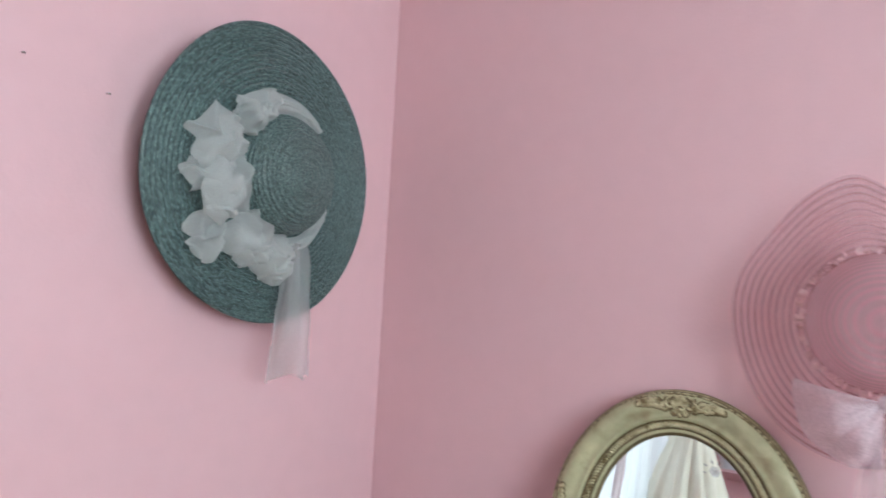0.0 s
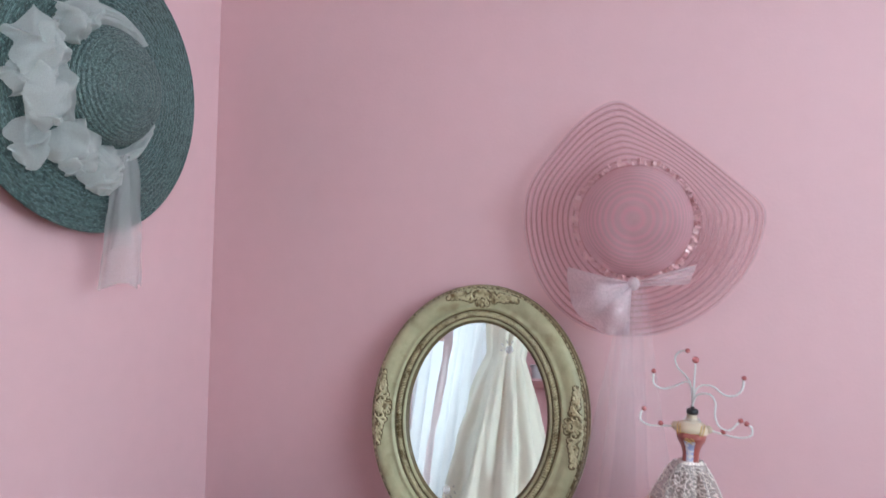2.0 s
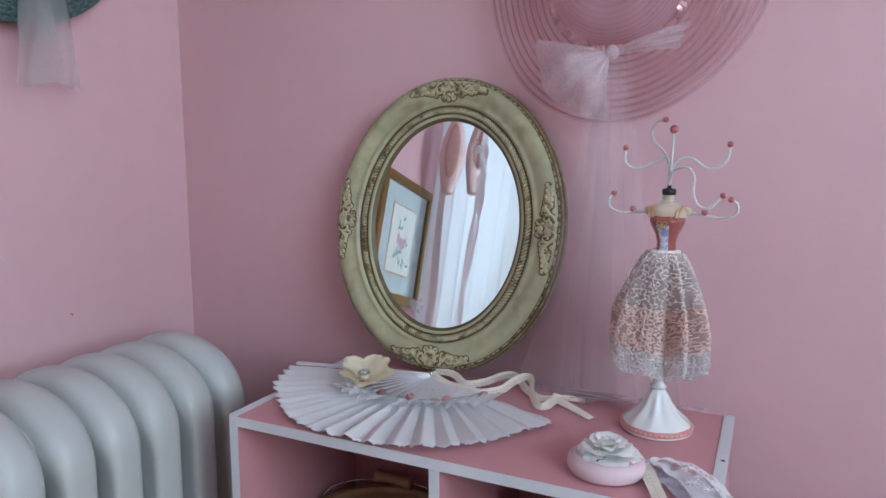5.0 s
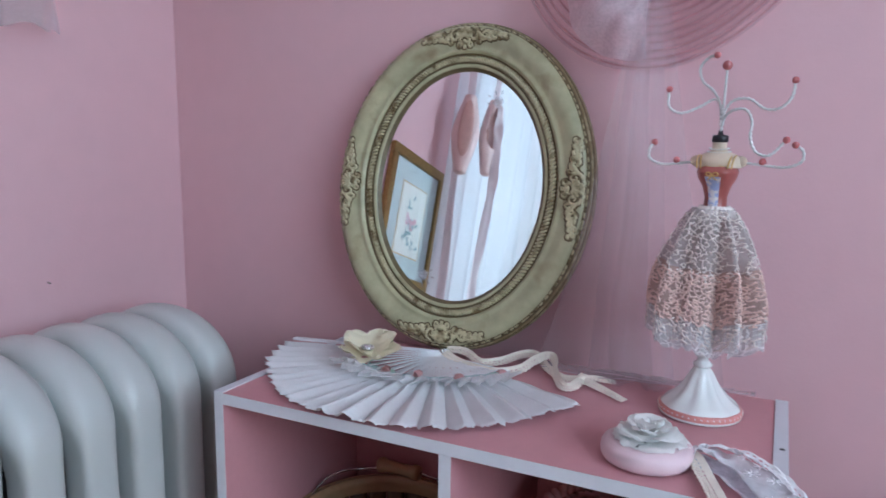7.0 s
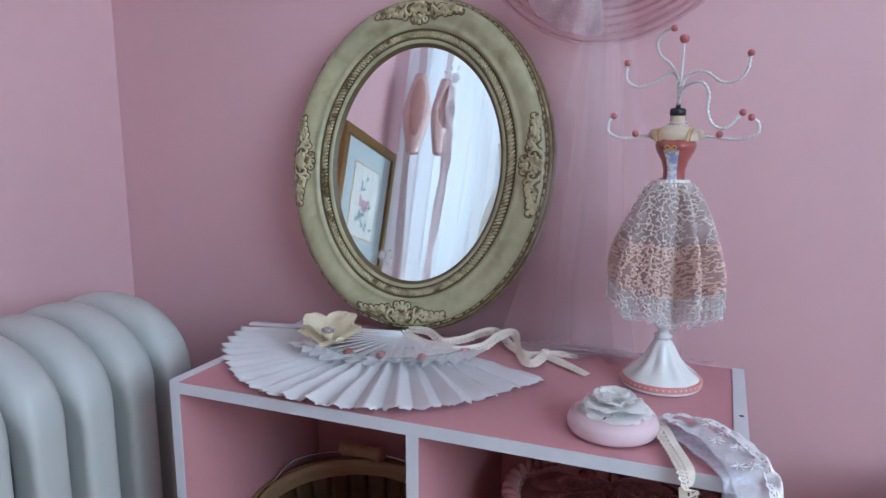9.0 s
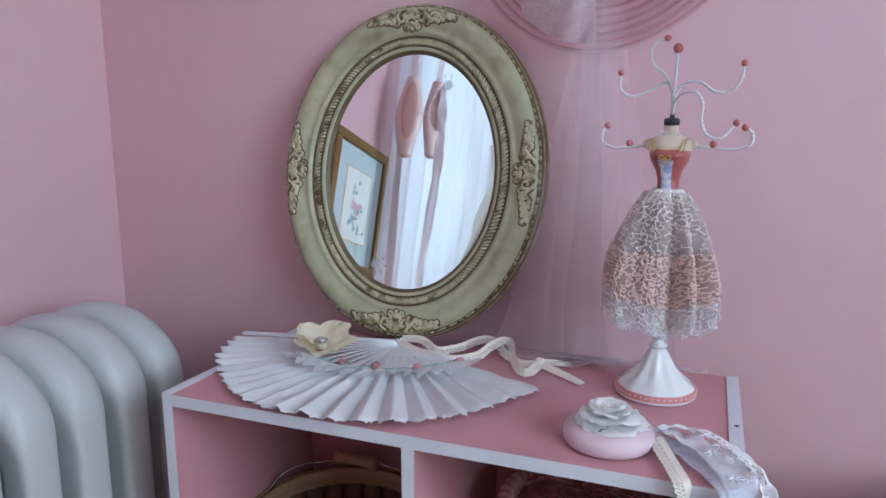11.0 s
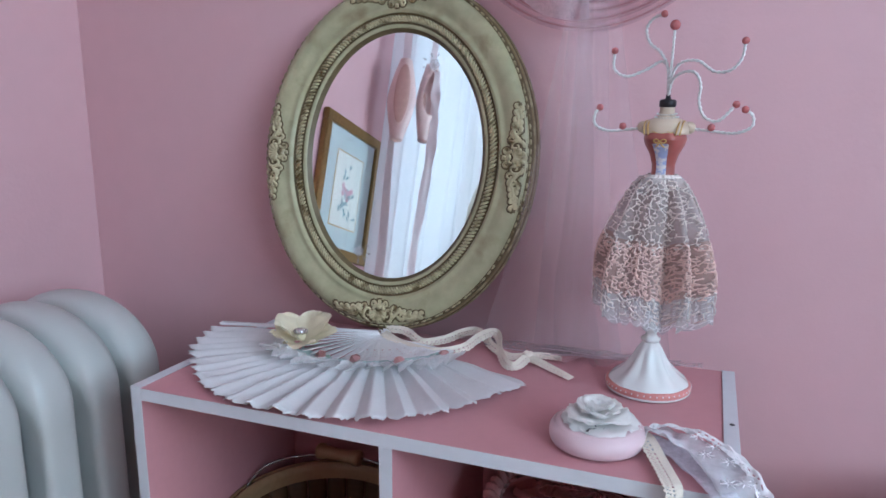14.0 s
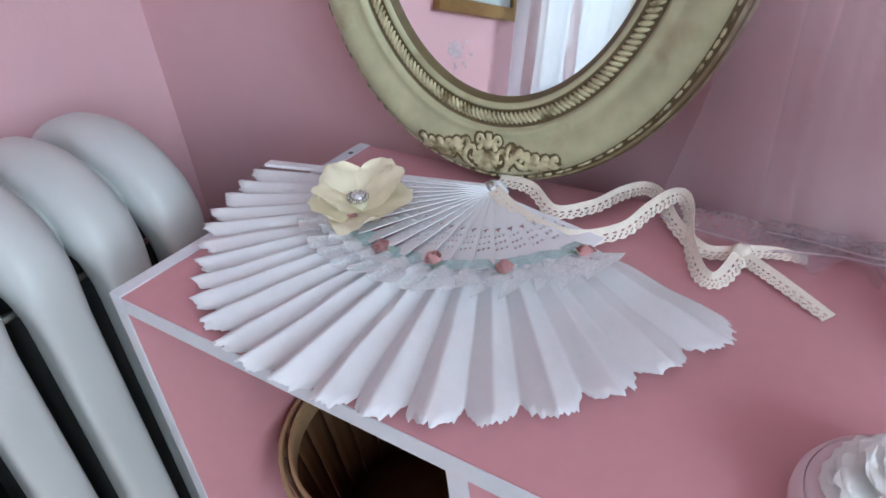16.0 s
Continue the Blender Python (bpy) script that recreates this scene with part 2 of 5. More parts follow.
SKIN_CREAM = mat("cream_resin", (0.66, 0.53, 0.40), rough=0.35, var=0.05)
BLUE_LACE = mat("blue_lace_print", (0.36, 0.42, 0.66), rough=0.5, var=0.1, stain=(0.75, 0.70, 0.72), stain_scale=180, stain_lo=0.5, stain_hi=0.56)
BLACK = mat("black_resin", (0.02, 0.02, 0.025), rough=0.35)
GOLD = mat("gold_paint", (0.62, 0.40, 0.14), rough=0.35, metal=0.5, var=0.15)
WIRE = mat("white_twisted_wire", (0.76, 0.75, 0.73), rough=0.4, var=0.06, bump=0.1)
BALL = mat("coral_pearl", (0.46, 0.13, 0.13), rough=0.2, var=0.1, coat=0.4)
LACE_WHITE = mat("ivory_lace_cord", (0.76, 0.68, 0.64), rough=0.8, var=0.12, fine=400, bump=0.3)
LACE_PEACH = mat("peach_lace_cord", (0.76, 0.54, 0.48), rough=0.8, var=0.14, fine=400, bump=0.3)
SKIRT_NET = sheer("skirt_net", (0.78, 0.69, 0.67), 0.44, 0.4)
PEACH_NET = sheer("peach_net", (0.78, 0.54, 0.48), 0.42, 0.4)
UNDERSKIRT = sheer("skirt_lining", (0.60, 0.42, 0.38), 0.72, 0.4)
COMPACT = mat("pink_box_paint", (0.70, 0.52, 0.55), rough=0.5, var=0.05, fine=40, big=14, bump=0.2, bump_scale=200)
BASKET = wood("basket_splint", (0.17, 0.080, 0.034), (0.085, 0.038, 0.015), 0.5, (4, 4, 60))
HANDLE_WOOD = wood("turned_handle", (0.50, 0.33, 0.18), (0.36, 0.21, 0.10), 0.45)
STEEL = mat("bright_wire", (0.55, 0.53, 0.5), rough=0.25, metal=1.0, var=0.1)
CRYSTAL = mat("rhinestone", (0.75, 0.75, 0.78), rough=0.08, metal=0.8, var=0.25, fine=900, bump=0)
WICKER = mat("pink_wicker", (0.52, 0.27, 0.26), rough=0.7, var=0.2, fine=150, bump=0.4, bump_scale=300)
BIN_GREY = mat("grey_woven_cloth", (0.22, 0.20, 0.22), rough=0.85, var=0.15, fine=300, bump=0.3)
BIN_WHITE = mat("white_woven_cloth", (0.62, 0.62, 0.66), rough=0.85, var=0.08, fine=300, bump=0.3)
GLASS = bpy.data.materials.new("clear_glass")
GLASS.use_nodes = True
GLASS.node_tree.nodes["Principled BSDF"].inputs["Transmission Weight"].default_value = 1
GLASS.node_tree.nodes["Principled BSDF"].inputs["Roughness"].default_value = 0.03
GLASS.node_tree.nodes["Principled BSDF"].inputs["Base Color"].default_value = (0.96, 0.93, 0.93, 1)
CURTAIN = sheer("sheer_curtain", (0.86, 0.88, 0.92), 0.80, 0.6, weave=500)
DRESS_SATIN = mat("ivory_satin", (0.84, 0.79, 0.67), rough=0.4, var=0.05, fine=20, big=5, bump=0.2, bump_scale=30, depth=0.004, back=0.15)
SHOE_SATIN = mat("pink_shoe_satin", (0.82, 0.62, 0.59), rough=0.32, var=0.06, bump=0.1)
SHOE_RIBBON = mat("pale_satin_ribbon", (0.84, 0.74, 0.76), rough=0.35, var=0.05, bump=0.1, back=0.3)
SHOE_SOLE = mat("leather_sole", (0.64, 0.40, 0.35), rough=0.6, var=0.12)
PIC_GOLD = mat("gilt_picture_frame", (0.32, 0.205, 0.07), rough=0.35, metal=0.6, var=0.25, fine=120, bump=0.5, bump_scale=150)
MAT_BOARD = mat("pale_mount_board", (0.50, 0.58, 0.57), rough=0.8, var=0.03)
PAPER = mat("print_paper", (0.76, 0.77, 0.70), rough=0.8, var=0.03)
FLOWER_INK = mat("pink_flower_ink", (0.62, 0.33, 0.38), rough=0.8, var=0.2, fine=60)
LEAF_INK = mat("blue_green_leaf_ink", (0.22, 0.35, 0.36), rough=0.8, var=0.25, fine=60)
TUB_WHITE = mat("frosted_white_plastic", (0.66, 0.70, 0.71), rough=0.35, var=0.04, bump=0.05, back=0.25)
FROST = sheer("frosted_film", (0.80, 0.77, 0.81), 0.24, 0.2, weave=400)
TRIM_WHITE = mat("white_trim_paint", (0.80, 0.80, 0.80), rough=0.4, var=0.03)


# ---- builders ----
def part(name, bm, material, parent=None, label="", smooth=True):
    me = bpy.data.meshes.new(name)
    if smooth:
        for f in bm.faces:
            f.smooth = True
    bm.to_mesh(me)
    bm.free()
    me.materials.append(material)
    ob = new(name, me)
    if parent:
        ob.parent = parent
    if label:
        ob["label"] = label
    return ob


def thing(name, m, label, category, group="", kind=""):
    ob = new(name)
    ob.empty_display_size = 0.05
    ob.matrix_world = m
    return tagged(ob, label, category, group, kind)


def grid(nu, nv, fn, close=False, keep=None, bm=None):
    """A sheet of nu x nv cells through fn(u, v), with u and v as its layout; close joins its two u ends; keep(i, j) says which cells stay."""
    bm = bm or bmesh.new()
    uv = bm.loops.layers.uv.verify()
    cols = nu if close else nu + 1
    vs = [[bm.verts.new(fn(i / nu, j / nv)) for j in range(nv + 1)] for i in range(cols)]
    for i in range(nu):
        for j in range(nv):
            if keep and not keep(i, j):
                continue
            k = (i + 1) % cols
            f = bm.faces.new((vs[i][j], vs[k][j], vs[k][j + 1], vs[i][j + 1]))
            for loop, (a, b) in zip(f.loops, ((i, j), (i + 1, j), (i + 1, j + 1), (i, j + 1))):
                loop[uv].uv = (a / nu, b / nv)
    return bm


def box(x0, y0, z0, x1, y1, z1, bevel=0.0, bm=None):
    bm = bm or bmesh.new()
    made = bmesh.ops.create_cube(bm, size=1, matrix=Matrix.Translation(((x0 + x1) / 2, (y0 + y1) / 2, (z0 + z1) / 2))
                                 @ Matrix.Diagonal((x1 - x0, y1 - y0, z1 - z0, 1)))
    if bevel:
        edges = list({e for v in made["verts"] for e in v.link_edges})
        bmesh.ops.bevel(bm, geom=edges, offset=bevel, segments=2, affect="EDGES")
    return bm


def lathe(profile, n=48, wobble=None, bm=None):
    """Turns (radius, height) pairs round z."""
    k = len(profile) - 1

    def fn(u, v):
        r, z = profile[min(k, round(v * k))]
        a = u * math.tau
        r *= wobble(a, v) if wobble else 1
        return Vector((r * math.cos(a), r * math.sin(a), z))
    return grid(n, k, fn, close=True, bm=bm)


def spline(points, n):
    """n + 1 points evenly along a smooth line through the given ones."""
    p = [Vector(q) for q in points]
    p = [2 * p[0] - p[1]] + p + [2 * p[-1] - p[-2]]
    out, m = [], len(p) - 3
    for i in range(n + 1):
        s = min(i / n * m, m - 1e-6)
        k, t = int(s), s - int(s)
        a, b, c, d = p[k:k + 4]
        out.append(0.5 * ((2 * b) + (c - a) * t + (2 * a - 5 * b + 4 * c - d) * t * t + (3 * b - a - 3 * c + d) * t ** 3))
    return out


def tube(points, radius, n=8, bm=None, twist=0.0, ends=True):
    """A round rod along points; radius a number or a function of 0..1; twist gives it strands that wind round it."""
    bm = bm or bmesh.new()
    k = len(points)
    side = Vector((0.3, 0.9, 0.2))
    rings, turn = [], 0.0
    for i, p in enumerate(points):
        d = (points[min(k - 1, i + 1)] - points[max(0, i - 1)]).normalized()
        side = (side - d * side.dot(d))
        side = side.normalized() if side.length > 1e-4 else d.orthogonal().normalized()
        up = d.cross(side)
        r = radius(i / (k - 1)) if callable(radius) else radius
        if i:
            turn += twist * (points[i] - points[i - 1]).length
        ring = []
        for j in range(n):
            a = math.tau * j / n + turn
            rr = r * (1 + 0.28 * math.cos(2 * (a - turn))) if twist else r
            ring.append(bm.verts.new(p + rr * (math.cos(a) * side + math.sin(a) * up)))
        rings.append(ring)
    for a, b in zip(rings, rings[1:]):
        for j in range(n):
            bm.faces.new((a[j], a[(j + 1) % n], b[(j + 1) % n], b[j]))
    if ends:
        bm.faces.new(rings[0][::-1])
        bm.faces.new(rings[-1])
    return bm


def ball(centre, r, squash=(1, 1, 1), n=12, bm=None):
    bm = bm or bmesh.new()
    bmesh.ops.create_uvsphere(bm, u_segments=n, v_segments=max(5, n * 2 // 3), radius=r,
                              matrix=Matrix.Translation(centre) @ Matrix.Diagonal((*squash, 1)))
    return bm


def thicken(ob, t, offset=0.0):
    m = ob.modifiers.new("thickness", "SOLIDIFY")
    m.thickness, m.offset = t, offset
    return ob


def wob(x, y=0.0, z=0.0):
    return noise.noise(Vector((x, y, z)))


def petal(bm, m, length, width, cup, curl, seed, n=10):
    """One silk petal that springs from the origin along x, cupped upwards, its rim curled and uneven."""
    def fn(u, v):
        s = v
        w = width * (math.sin(math.pi * (0.07 + 0.66 * s)) ** 0.7)
        x = length * s * (1 - 0.26 * abs(2 * u - 1) ** 2.4 * s) + 0.05 * length * wob(u * 5, seed, s) * s + 0.08 * length * wob(u * 12, seed + 2) * s ** 3
        y = (u - 0.5) * w
        z = cup * length * (s ** 1.6) + cup * 0.9 * width * (2 * u - 1) ** 2 * s * 0.5 - curl * length * max(0, s - 0.7) ** 2 * 4
        z += 0.13 * length * wob(u * 3.2 + seed, s * 3, seed) * s + 0.05 * length * wob(u * 9 + seed, s * 2.5, seed + 3) * s * s
        return m @ Vector((x, y, z))
    return grid(n, n, fn, bm=bm)


def bloom(parent, material, layers, seed):
    """A flower of single petals, each a part of parent, in layers of (count, length, width, cup, curl, lift, tilt)."""
    rnd = random.Random(seed)
    for k, (count, length, width, cup, curl, lift, tilt) in enumerate(layers):
        for i in range(count):
            a = 360 * i / count + 37 * k + rnd.uniform(-9, 9)
            bm = petal(bmesh.new(), Matrix(), length * rnd.uniform(0.92, 1.08), width, cup, curl, seed + i * 3.1 + k)
            o = part("petal", bm, material, parent)
            o.matrix_basis = pose(0, 0, lift, 0, 0, a) @ pose(0, 0, 0, 0, -tilt + rnd.uniform(-6, 6), 0)


def ribbon(points, width, tilts, n=80, across=6, lace=False, ruffle=0.0, seed=0.0):
    """A strip along points. tilts: degrees from lying flat to standing on edge, along its way. lace: pierced rows and a scalloped rim."""
    line = spline(points, n)
    tl = spline([(t, 0, 0) for t in tilts], n)
    sides = []
    for i, p in enumerate(line):
        d = (line[min(n, i + 1)] - line[max(0, i - 1)]).normalized()
        flat = d.cross(Vector((0, 0, 1)))
        flat = flat.normalized() if flat.length > 0.15 else Vector((1, 0, 0))
        up = flat.cross(d).normalized()
        a = radians(tl[i].x)
        sides.append((flat * math.cos(a) + up * math.sin(a), up))

    def fn(u, v):
        i = min(n, round(u * n))
        s, up = sides[i]
        w = (v - 0.5) * width
        if lace and v > 0.99:
            w += 0.06 * width * math.cos(math.tau * i / 5)
        return line[i] + s * w + up * (ruffle * wob(u * 14 + seed, v * 2, seed))

    def keep(i, j):
        if not lace:
            return True
        if j == across // 2 and i % 4 in (1, 2):
            return False
        return not (j in (across // 2 + 2, across - 2) and i % 3 == (0 if j % 2 else 1))
    return grid(n, across, fn, keep=keep)


# ---- the room ----
X1, Y1, TOP = 2.62, -3.30, 2.50
WEST_WIN = (-2.50, -1.32, 0.72, 2.15)      # y from, y to, sill, head
EAST_WIN = (-2.30, -0.70, 0.98, 2.22)


def wall_with_opening(name, x0, x1, hole, label):
    a, b, c, d = hole
    bm = box(x0, Y1 - 0.15, 0, x1, a, TOP)
    box(x0, b, 0, x1, 0, TOP, bm=bm)
    box(x0, a, 0, x1, b, c, bm=bm)
    box(x0, a, d, x1, b, TOP, bm=bm)
    return tagged(part(name, bm, PINK_WALL, smooth=False), label, "wall", kind="structure")


tagged(part("floor", box(-0.15, Y1 - 0.15, -0.06, X1 + 0.15, 0.15, 0), FLOOR, smooth=False), "oak board floor under the furniture", "floor", kind="structure")
tagged(part("ceiling", box(-0.15, Y1 - 0.15, TOP, X1 + 0.15, 0.15, TOP + 0.06), CEIL, smooth=False), "plain white painted ceiling", "ceiling", kind="structure")
tagged(part("wall_north", box(-0.15, 0, 0, X1 + 0.15, 0.15, TOP), PINK_WALL, smooth=False), "pink painted plaster wall behind the shelf", "wall", kind="structure")
tagged(part("wall_south", box(0, Y1 - 0.15, 0, X1, Y1, TOP), PINK_WALL, smooth=False), "pink painted plaster wall with a hanging dress", "wall", kind="structure")
wall_with_opening("wall_west", -0.15, 0, WEST_WIN, "pink painted plaster wall with a curtained window")
wall_with_opening("wall_east", X1, X1 + 0.15, EAST_WIN, "pink painted plaster wall with a window")

for k, (hx, (a, b, c, d)) in enumerate(((-0.08, WEST_WIN), (X1 + 0.08, EAST_WIN))):
    win = tagged(new("window_%d" % (k + 1)), "white painted sash window in a pink wall", "window", kind="structure")
    win.location = (hx, (a + b) / 2, c)
    w, h = (b - a) / 2, d - c
    for y0, y1, z0, z1 in ((-w, -w + 0.05, 0, h), (w - 0.05, w, 0, h), (-w + 0.05, w - 0.05, 0, 0.05), (-w + 0.05, w - 0.05, h - 0.05, h),
                           (-w + 0.05, w - 0.05, h / 2 - 0.02, h / 2 + 0.02)):
        part("window_frame", box(-0.02, y0, z0, 0.02, y1, z1, 0.004), TRIM_WHITE, win, smooth=False)
    for z0, z1 in ((0.05, h / 2 - 0.02), (h / 2 + 0.02, h - 0.05)):
        pane = part("pane", box(-0.002, -w + 0.05, z0, 0.002, w - 0.05, z1), GLASS, win, smooth=False)
        pane.visible_shadow = False
    s = 1 if k == 0 else -1
    part("window_sill", box(min(0, s * 0.11), -w - 0.03, -0.03, max(0, s * 0.11), w + 0.03, 0.0, 0.004), TRIM_WHITE, win, smooth=False)


# ---- shelf unit ----
SH_X0, SH_X1, SH_Y0, SH_Y1, SH_Z, TH = 0.4525, 1.1065, -0.380, -0.074, 0.75, 0.0145
ZTOP = SH_Z


def board(name, x0, y0, z0, x1, y1, z1, parent, strip):
    """A pink faced board with a white edging strip on the sides named in strip: f front, t top."""
    o = part(name, box(x0, y0 + (0.0012 if "f" in strip else 0), z0, x1, y1, z1 - (0.0012 if "t" in strip else 0), 0.0006), PINK_BOARD, parent, smooth=False)
    if "f" in strip:
        part("edging", box(x0, y0, z0, x1, y0 + 0.0012, z1, 0.0004), WHITE_EDGE, o, "white edging strip", smooth=False)
    if "t" in strip:
        part("edging", box(x0, y0 + 0.0012, z1 - 0.0012, x1, y1, z1, 0.0004), WHITE_EDGE, o, "white edging strip", smooth=False)
    return o


shelf = thing("cube_shelf", pose((SH_X0 + SH_X1) / 2, (SH_Y0 + SH_Y1) / 2, 0), "pink laminated cube shelf with white edging strips", "shelf unit")
hw, hd = (SH_X1 - SH_X0) / 2, (SH_Y1 - SH_Y0) / 2
for s in (-1, 1):
    x0, x1 = (-hw, -hw + TH) if s < 0 else (hw - TH, hw)
    side = board("side_panel", x0, -hd, 0.0, x1, hd, SH_Z, shelf, "ft")
    for yy in (-0.007,) if s > 0 else (0.128,):
        bm = lathe([(0.0001, 0.0004), (0.0024, 0.0004), (0.0028, 0.0001)], 14)
        bmesh.ops.translate(bm, verts=bm.verts, vec=((x0 + x1) / 2 + 0.001, yy, SH_Z))
        part("screw_hole", bm, BLACK, side, "dark screw hole")
board("top_panel", -hw + TH, -hd, SH_Z - TH - 0.0015, hw - TH, hd, SH_Z - 0.0015, shelf, "f")
for z in (0.385, 0.04):
    board("shelf_panel", -hw + TH, -hd + 0.001, z - TH, hw - TH, hd - 0.004, z, shelf, "f")
for z0, z1 in ((0.385, SH_Z - TH - 0.0015), (0.04, 0.385 - TH)):
    board("divider", -TH / 2, -hd + 0.0005, z0, TH / 2, hd - 0.004, z1, shelf, "f")
part("back_panel", box(-hw + TH, hd - 0.0035, 0.04, hw - TH, hd - 0.0005, SH_Z - TH - 0.002), PINK_BOARD, shelf, smooth=False)


# ---- radiator ----
RAD_N, RAD_P, RAD_Y, RAD_X, RAD_HALF, RAD_TOP = 6, 0.0735, -0.227, 0.189, 0.139, 0.802
radiator = thing("radiator", pose(RAD_X, RAD_Y - RAD_P * (RAD_N - 1) / 2, 0), "old white enamelled cast iron column radiator against the wall", "radiator")


def rad_section():
    """One cast section: a tall loop with an arched head, its rim fatter than its web."""
    bm = bmesh.new()
    half, foot, r = RAD_HALF, 0.09, 0.105

    def outline(s):
        straight, arc = RAD_TOP - r - foot, math.pi * (half + r) / 2
        total = 2 * straight + arc
        d = s * total
        if d < straight:
            return Vector((half, 0, foot + d)), Vector((1, 0, 0))
        if d < straight + arc:
            a = (d - straight) / arc * math.pi
            return Vector((half * math.cos(a), 0, RAD_TOP - r + r * math.sin(a))), Vector((math.cos(a) / half, 0, math.sin(a) / r)).normalized()
        return Vector((-half, 0, RAD_TOP - r - (d - straight - arc))), Vector((-1, 0, 0))
    ring = 44

    def fn(u, v):
        p, nrm = outline(v)
        a = u * math.tau
        head = max(0.0, min(1.0, (p.z - (RAD_TOP - 0.145)) / 0.085))
        head = head * head * (3 - 2 * head)
        lobe = 1 + head * (0.06 - 0.24 * math.exp(-((p.x + 0.012) / 0.034) ** 2))
        wy = 0.0245 * lobe + 0.0075 * head
        depth = 0.026 + 0.010 * head - 0.004 * head * math.exp(-((p.x + 0.012) / 0.034) ** 2)
        c, s = math.cos(a), math.sin(a)
        square = 0.42 + 0.36 * head
        return p + nrm * (-depth + depth * math.copysign(abs(c) ** square, c)) + Vector((0, wy * math.copysign(abs(s) ** square, s), 0))
    grid(ring, 120, fn, close=True, bm=bm)
    # the cast web that joins the heads, and the top and bottom waterways
    web = tube([Vector((0, y, 0)) for y in (-RAD_P / 2, -RAD_P / 4, 0, RAD_P / 4, RAD_P / 2)], 0.046, 28)
    for v in web.verts:
        v.co.x *= 2.05
        v.co.z += RAD_TOP - 0.075
    joined = bpy.data.meshes.new("web")
    web.to_mesh(joined)
    web.free()
    bm.from_mesh(joined)
    bpy.data.meshes.remove(joined)
    for z in (RAD_TOP - 0.070, 0.13):
        tube([Vector((x, 0, z)) for x in (-half + 0.03, 0, half - 0.03)], 0.015, 12, bm=bm)
        tube([Vector((0, y, z)) for y in (-RAD_P / 2, 0, RAD_P / 2)], 0.024, 14, bm=bm)
    return bm


first = part("section", rad_section(), RAD_WHITE, radiator)
first.location = (0, RAD_P * (RAD_N - 1) / 2, 0)
# inner columns coloured near black, so that the gaps look deeply shaded
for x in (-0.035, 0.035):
    part("inner_column", tube([Vector((x, 0, z)) for z in (0.1, 0.2, 0.4, 0.6, RAD_TOP - 0.10)], 0.027, 12), GAP_SHADE, first, "inner column coloured dark for the shade between sections")
for i in range(1, RAD_N):
    o = new("section", first.data)
    o.parent = radiator
    o.location = (0, RAD_P * ((RAD_N - 1) / 2 - i), 0)
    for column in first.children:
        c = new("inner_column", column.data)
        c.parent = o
        c["label"] = "inner column coloured dark for the shade between sections"
for i in (0, RAD_N - 1):
    for x in (-0.08, 0.08):
        bm = lathe([(0.030, 0.0), (0.028, 0.02), (0.020, 0.05), (0.022, 0.115)], 14)
        bmesh.ops.translate(bm, verts=bm.verts, vec=(x, RAD_P * ((RAD_N - 1) / 2 - i), 0))
        part("foot", bm, RAD_WHITE, radiator)
for z in (RAD_TOP - 0.13, 0.16):
    part("tie_rod", tube([Vector((0.075, y, z)) for y in (-0.20, -0.1, 0.1, 0.20)], 0.005, 10), STEEL, radiator, "thin steel tie rod")
# added plate, no part of the radiator: its near black backs the gaps with shade
part("back_plate", box(-0.131, -0.21, 0.06, -0.122, 0.21, RAD_TOP - 0.10, 0.001), GAP_SHADE, radiator, "added dark plate standing in for shade behind the sections")


# ---- oval mirror ----
M_A, M_B, G_A, G_B = 0.2105, 0.2485, 0.1355, 0.1765     # outer and glass half axes
LEAN = 9.5
mirror = thing("oval_mirror", pose(0.637, -0.080, ZTOP + 0.0032) @ pose(0, 0, 0, -LEAN, 0, 0), "oval mirror in a carved antique cream and gilt frame, propped up", "mirror")


def oval(a, r, y):
    """A point of the frame: angle a, r from 0 at the glass to 1 at the outer rim, y forward of the back."""
    ra, rb = G_A + (M_A - G_A) * r, G_B + (M_B - G_B) * r
    return Vector((ra * math.cos(a), -0.74 * y - 0.008, M_B + rb * math.sin(a)))


def band(profile, n=180):
    k = len(profile) - 1
    return grid(n, k, lambda u, v: oval(u * math.tau, *profile[round(v * k)]), close=True)


part("frame", band([(0.6, -0.008), (1.0, -0.008), (1.012, -0.005), (1.012, 0.002), (1.008, 0.006), (1.002, 0.008), (0.985, 0.0100), (0.975, 0.0135), (0.985, 0.0155), (0.968, 0.0178), (0.948, 0.0186), (0.937, 0.0222), (0.915, 0.0245), (0.89, 0.0280), (0.86, 0.0315), (0.80, 0.0345),
                    (0.72, 0.0355), (0.64, 0.0345), (0.57, 0.032), (0.50, 0.0280), (0.44, 0.0268), (0.41, 0.0282), (0.37, 0.0282), (0.34, 0.0245), (0.32, 0.0200),
                    (0.30, 0.0188), (0.15, 0.0165), (0.12, 0.0180), (0.08, 0.0180), (0.04, 0.0140), (0.01, 0.0095), (-0.02, 0.0065), (-0.02, 0.004), (0.3, -0.008)]), GILT, mirror)
part("rim_glaze", band([(0.955, 0.0190), (0.942, 0.0222), (0.925, 0.0241), (0.890, 0.0283)]), GILT_DARK, mirror, "brown glazed outer rim")
part("step_glaze", band([(1.006, 0.0092), (0.990, 0.0104), (0.980, 0.0134)]), GILT_DARK, mirror, "brown glazed step")
part("side_glaze", band([(1.006, -0.0084), (1.016, -0.0052), (1.016, 0.0021), (1.012, 0.0064), (1.005, 0.0086)]), GILT_BROWN, mirror, "brown glazed side")
